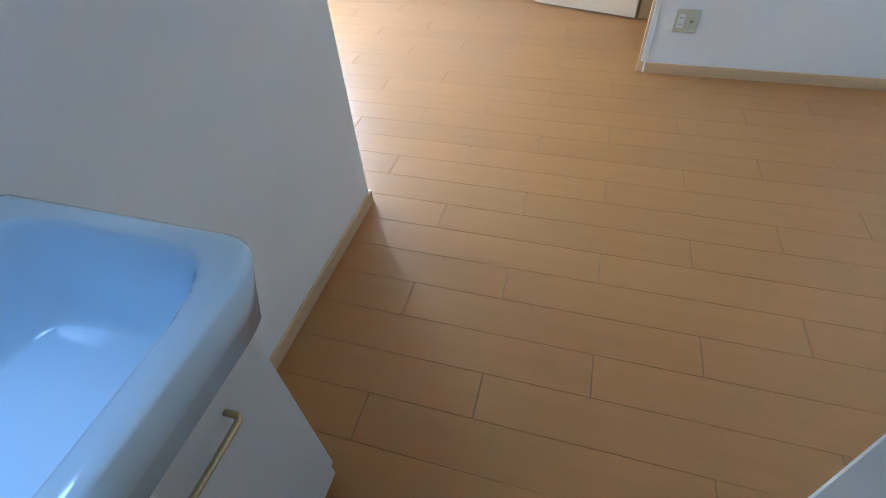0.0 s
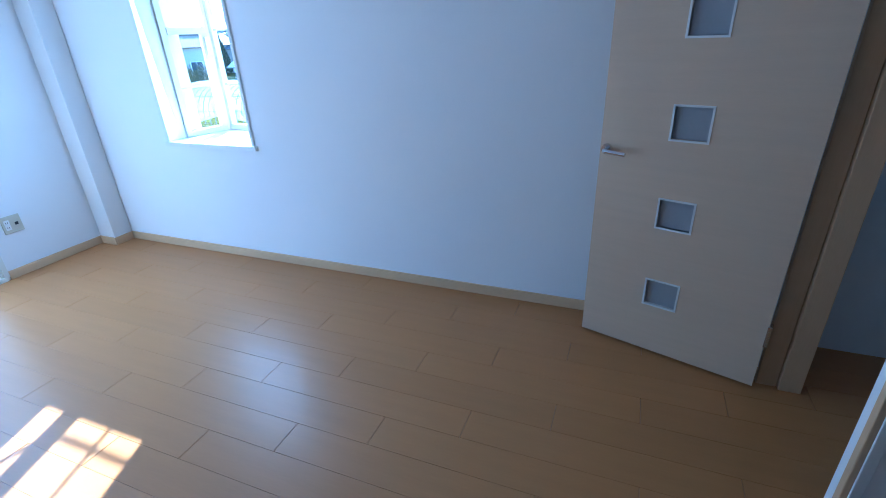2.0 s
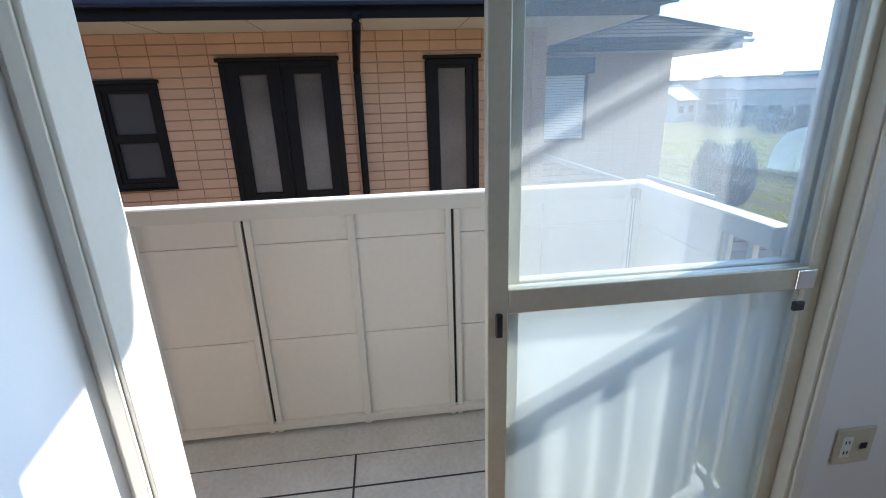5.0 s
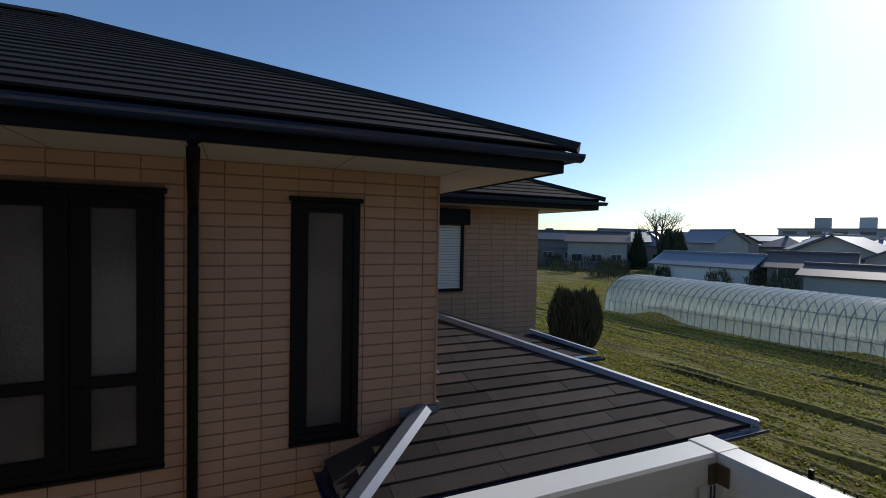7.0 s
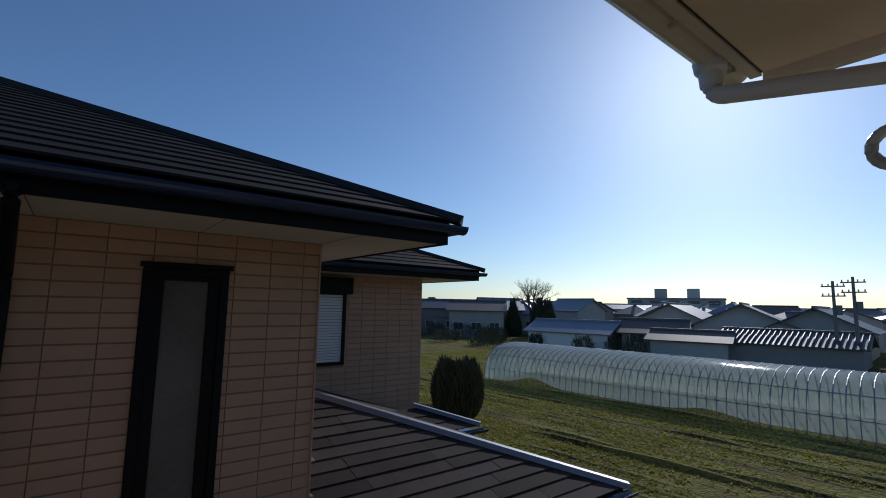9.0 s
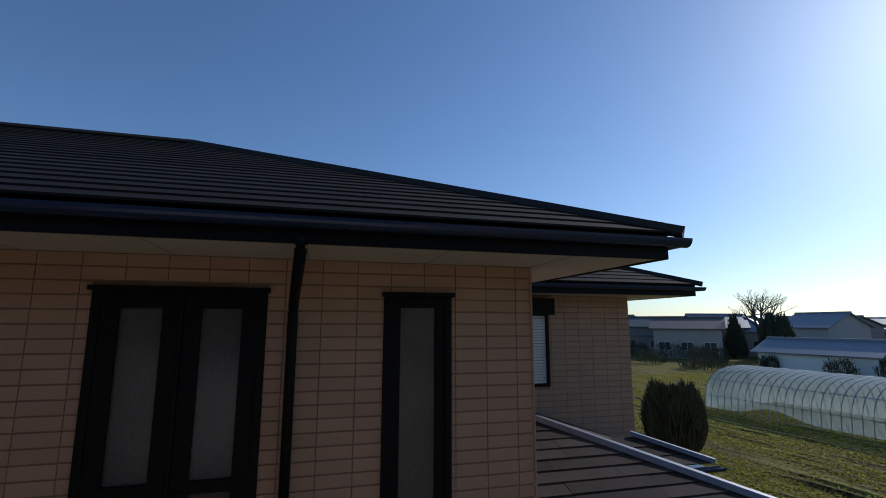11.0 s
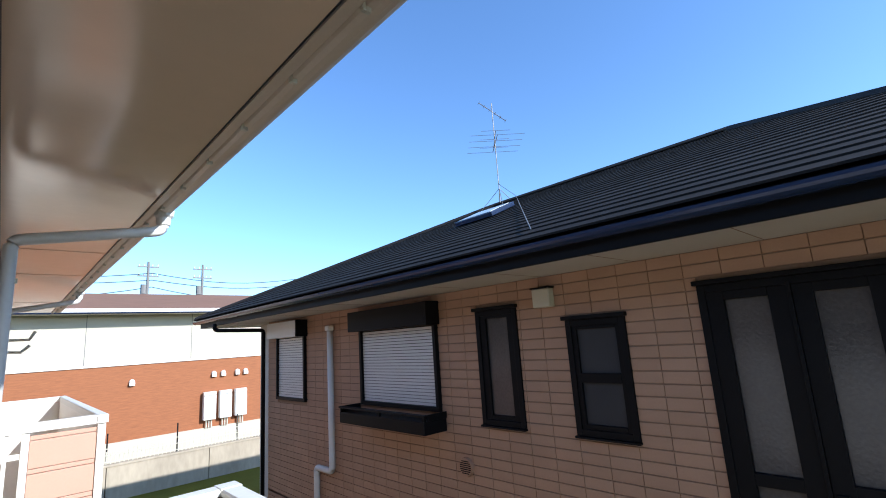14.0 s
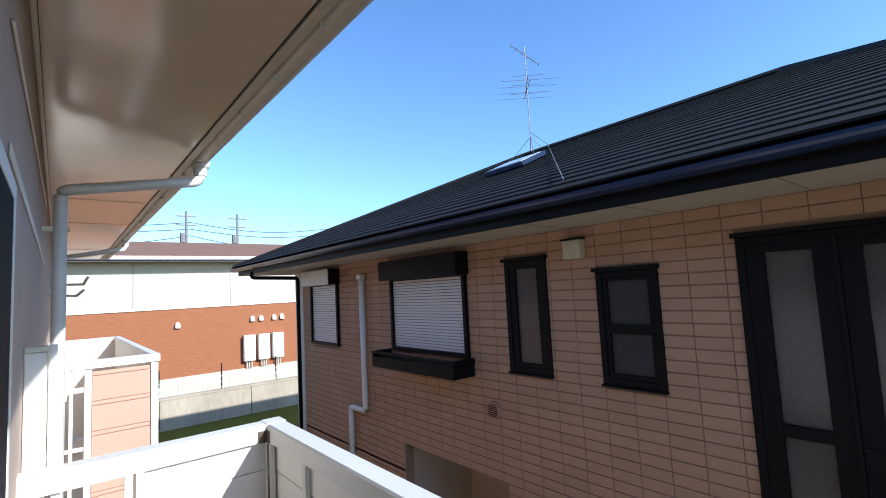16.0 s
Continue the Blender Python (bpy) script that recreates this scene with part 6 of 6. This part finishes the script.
utility_pole((-9.6, 50, GZ), 7.4, "grey concrete utility pole with crossarms")
utility_pole((-10.9, 50, GZ), 7.1, "grey concrete utility pole with crossarms")
utility_pole((-9.05, -46, GZ), 12.6, "grey utility pole behind the brown roof")
utility_pole((-13.4, -46, GZ), 12.6, "grey utility pole behind the brown roof")
for dz, sp in ((0.0, 0.6), (-0.6, 0.5), (-1.2, 0.9), (-1.9, 0.7)):
    pts = []
    for i in range(25):
        t = i / 24
        x = 4 - 40 * t
        pts.append((x, -46 + 0.3 * math.sin(9 * t), GZ + 11.6 + dz - sp * math.sin(math.pi * ((t * 3) % 1))))
    tagged(part("power_line", pipe(pts, 0.03, 4), M_BLACKPL), "thin dark overhead power line between poles", "cable", "overhead power lines")

# far hills; their pale blue colour stands in for haze
bm = bmesh.new()
pv = None
for i in range(61):
    a = radians(-30 + i * 2)
    h = 14 + 10 * noise.noise(Vector((i * 0.17, 0, 5)))
    x, y = -math.sin(a) * 1500, math.cos(a) * 1500
    q = bm.verts.new((x, y, GZ)), bm.verts.new((x, y, h))
    if pv:
        bm.faces.new((pv[0], q[0], q[1], pv[1]))
    pv = q
M_HILL = mat("hill_painted_haze", (0.5, 0.58, 0.66), 1.0, 0.03, 0.01, 0.05, 0)
struct("backdrop_hills", bm, M_HILL, "low hills on the horizon with haze put into their pale colour", "hills")

# black garden fence
gf = thing("garden_fence", "low black iron garden fence with posts", "fence", (-1, 8.6, GZ))
for z in (0.3, 0.85):
    part("fence_rail", boxes((-4.3, 3, 8.58, 8.62, GZ + z, GZ + z + 0.03)), M_BLACKF, gf)
for k in range(48):
    x = -4.3 + 0.15 * k
    part("picket", boxes((x - 0.008, x + 0.008, 8.591, 8.609, GZ + 0.05, GZ + 0.95)), M_BLACKF, gf)
for k in range(5):
    x = -4.3 + 1.8 * k
    part("post", boxes((x - 0.03, x + 0.03, 8.63, 8.69, GZ, GZ + 1.0), bev=0.004), M_BLACKF, gf)
tagged(part("concrete_block", boxes((-4.9, -4.5, 9.2, 9.6, GZ, GZ + 0.45), bev=0.02), M_CONC), "grey concrete block beside the garden fence", "block")

# ---- south side: retaining wall and the two-tone building ----
rw = thing("retaining_wall", "stained concrete retaining wall with a white mesh fence", "wall", (-5, -18.4, GZ), kind="structure")
for k in range(8):
    part("wall_panel", boxes((-15 + 3.0 * k + 0.01, -12 + 3.0 * k - 0.01, -18.6, -18.35, GZ, -1.85), bev=0.01), M_CONC, rw)
part("coping", boxes((-15, 9, -18.62, -18.33, -1.849, -1.78), bev=0.01), M_CONC, rw)
for k in range(200):
    x = -15 + 0.12 * k
    part("fence_bar", boxes((x - 0.014, x + 0.014, -18.5, -18.485, -1.78, -1.4)), M_ALU, rw)
for z in (-1.72, -1.52, -1.32):
    part("fence_rail", boxes((-15, 9, -18.48, -18.465, z, z + 0.025)), M_ALU, rw)
for k in range(13):
    x = -15 + 2 * k
    part("fence_post", boxes((x - 0.02, x + 0.02, -18.53, -18.501, -1.78, -0.85)), M_BLACKF, rw)

bm = bmesh.new()
slab(bm, [(-15, -18.34, -2.86), (9, -18.34, -2.86), (9, -13.5, -2.98), (-15, -13.5, -2.98)], 0.3)
struct("grass_bank", bm, M_GRASS, "green grass bank at the foot of the retaining wall", "grass")
tb = thing("two_tone_building", "cream and red-brown building with a brown hipped roof", "building", (-5, -24, GZ))
part("lower_wall", boxes((-16, 8, -30, -21.02, GZ, 1.24)), M_BRICK, tb, "red-brown tiled lower wall")
part("upper_wall", boxes((-16, 8, -30, -21.0, 1.245, 3.15)), M_CREAM, tb, "cream upper wall")
part("band", boxes((-16.02, 8.02, -30.02, -20.97, 1.21, 1.28), bev=0.005), M_BALCAP, tb)
part("footing", boxes((-16.01, 8.01, -30.01, -20.96, GZ, -1.5)), M_CREAM, tb, "pale footing")
for x in (-13, -9.5, -6.0, -2.5, 1.0):
    part("wall_joint", boxes((x - 0.012, x + 0.012, -21.0, -20.995, 1.29, 3.1)), M_POLE, tb)
bm = bmesh.new()
slab(bm, [(-17, -20.3, 3.27), (9, -20.3, 3.27), (5, -25.5, 4.42), (-13, -25.5, 4.42)], 0.1)
slab(bm, [(9, -20.3, 3.27), (9, -31, 3.27), (5, -25.5, 4.42)], 0.1)
slab(bm, [(-17, -20.3, 3.27), (-17, -31, 3.27), (-13, -25.5, 4.42)], 0.1)
slab(bm, [(-17, -31, 3.27), (9, -31, 3.27), (5, -25.5, 4.42), (-13, -25.5, 4.42)], 0.1)
rf = part("roof", bm, M_BRROOF, tb, "brown shingle roof")
part("fascia", boxes((-17, 9, -20.32, -20.27, 3.1, 3.28)), M_BALCAP, rf)
part("gutter", gutter("g", [(-17, -20.2, 3.14), (9, -20.2, 3.14)], 0.06, M_GUTTER, ""), M_GUTTER, rf)
part("soffit", boxes((-16.9, 8.9, -20.98, -20.33, 3.1, 3.13)), M_SOFW, tb)
for x, z in ((-4.0, 0.58), (-6.9, 0.62), (-7.27, 0.62), (-7.85, 0.62), (-8.2, 0.62)):
    bm = bmesh.new()
    bmesh.ops.create_uvsphere(bm, u_segments=10, v_segments=8, radius=0.1, matrix=pose(x, -20.99, z))
    box(bm, x - 0.09, x + 0.09, -21.0, -20.9, z - 0.14, z - 0.02, bev=0.01)
    part("vent_cap", bm, M_BALCAP, tb, "white vent cap", True)
for k in range(3):
    x = -6.72 - 0.62 * k
    b = part("water_heater", boxes((x - 0.24, x + 0.24, -21.0, -20.76, -1.2, -0.1), bev=0.03), M_BALCAP, tb, "white wall water heater")
    part("heater_trim", boxes((x - 0.22, x + 0.22, -20.755, -20.75, -0.25, -0.23)), M_POLE, b)
    for dx in (-0.1, 0.0, 0.1):
        part("heater_pipe", pipe([(x + dx, -20.9, -1.2), (x + dx, -20.9, -1.5)], 0.03, 6), M_ALU, b)

# aerial bracket on the next balcony's wall
db = thing("aerial_bracket", "small grey wall arm with curled hooks by the eave", "bracket", (-0.3, -7.4, 1.7))
part("arm", pipe([(-0.213, -7.4, 1.75), (-0.55, -7.4, 1.75), (-0.6, -7.4, 1.85)], 0.02, 6), M_ALU, db)
part("arm", pipe([(-0.213, -7.4, 1.62), (-0.48, -7.4, 1.6), (-0.56, -7.4, 1.68)], 0.02, 6), M_ALU, db)


# ---- floor boards ----
FP, FY0, FL = 0.1515, 0.262, 0.984
floor_b = thing("floor", "pale maple floor boards with dark thin joints", "floor", (2.5, 0.5, 0), kind="structure")
cache = {}


def board(x0, x1, y0, y1):
    w, d = round(x1 - x0 - 0.0020, 4), round(y1 - y0 - 0.0008, 4)
    if (w, d) not in cache:
        bm = bmesh.new()
        box(bm, 0, w, 0, d, -0.01, 0.0)
        top = [e for e in bm.edges if all(v.co.z > -0.001 for v in e.verts)]
        bmesh.ops.bevel(bm, geom=top, offset=0.0006, segments=1, affect="EDGES")
        cache[(w, d)] = mesh_of(bm, M_PLANK, "board")
    o = new("board", cache[(w, d)])
    o.location = (x0 + 0.0010, y0 + 0.0004, 0)
    o.parent = floor_b
    o.matrix_parent_inverse = floor_b.matrix_basis.inverted()


for k in range(-22, 17):
    y0 = FY0 + FP * k
    x = (4.071 + FL / 3 * (k + 5)) % FL - FL
    left = KX - 0.05 if y0 + FP < 0.0 else 0.0
    while x < 6.0:
        p, q = max(x, left), min(x + FL, 6.0)
        if q - p > 0.01:
            board(p, q, y0, min(y0 + FP, NY))
        x += FL
bm = boxes((0.93, 3.25, -2.05, -0.001, -0.011, -0.001))
struct("side_room_floor", bm, M_PLANK, "maple floor of the unlit side room", "floor")

# ---- siding pieces of the neighbouring house ----
TW, TH = 0.262, 0.0965
tiles = []


def tile_rows(y0, y1, z0, z1, holes, yoff=0.0):
    out = []
    nz = int((z1 - z0) / TH) + 1
    ny = int((y1 - y0) / TW) + 2
    for i in range(nz):
        za, zb = z1 - (i + 1) * TH, z1 - i * TH
        for j in range(-1, ny):
            ya = y0 + j * TW + yoff
            segs = [(max(ya, y0), min(ya + TW, y1))]
            for h in holes:
                if zb > h[2] + 0.02 and za < h[3] - 0.02:
                    nxt = []
                    for a, b in segs:
                        if b <= h[0] or a >= h[1]:
                            nxt.append((a, b))
                        else:
                            if a < h[0]:
                                nxt.append((a, h[0]))
                            if b > h[1]:
                                nxt.append((h[1], b))
                    segs = nxt
            for a, b in segs:
                if b - a > 0.02:
                    out.append((a, b, za, zb))
    return out


def tile_geo(x, a, b, c, d, dep=0.012, g=0.0028):
    y0, y1, z0, z1 = a + g * 0.22, b - g * 0.22, c + g * 1.25, d - g * 1.25
    i = 0.0025
    v = [(x - dep, y0, z0), (x - dep, y1, z0), (x - dep, y1, z1), (x - dep, y0, z1), (x, y0 + i, z0 + i), (x, y1 - i, z0 + i), (x, y1 - i, z1 - i), (x, y0 + i, z1 - i)]
    f = [(4, 5, 6, 7), (0, 1, 5, 4), (1, 2, 6, 5), (2, 3, 7, 6), (3, 0, 4, 7)]
    return v, f


near = tile_rows(HS, HN, -1.0, EZ, WIN + DOORS)
rest_v, rest_f = [], []
count = 0
for a, b, c, d in near:
    v, f = tile_geo(HX, a, b, c, d)
    if -1.2 < a < HN and c > -0.25 and count < 300:
        me = bpy.data.meshes.new("siding_tile")
        me.from_pydata(v, [], f)
        me.materials.append(M_SIDING)
        o = new("siding_tile", me)
        o.parent = house
        o.matrix_parent_inverse = house.matrix_basis.inverted()
        count += 1
    else:
        n = len(rest_v)
        rest_v += v
        rest_f += [tuple(n + q for q in t) for t in f]
for a, b, c, d in tile_rows(HS, HN, GZ, -1.0 - 0.0, DOORS):
    if d < -0.99:
        v, f = tile_geo(HX, a, b, c, d)
        n = len(rest_v)
        rest_v += v
        rest_f += [tuple(n + q for q in t) for t in f]
for a, b, c, d in tile_rows(HN, WN, -0.8, EZ, [(3.2, 4.37, 0.45, 1.62)]):
    v, f = tile_geo(WX, a, b, c, d)
    n = len(rest_v)
    rest_v += v
    rest_f += [tuple(n + q for q in t) for t in f]
me = bpy.data.meshes.new("siding_tiles")
me.from_pydata(rest_v, [], rest_f)
me.materials.append(M_SIDING2)
o = new("siding_tiles", me)
o.parent = house
o.matrix_parent_inverse = house.matrix_basis.inverted()
o["kind"] = "stuff"
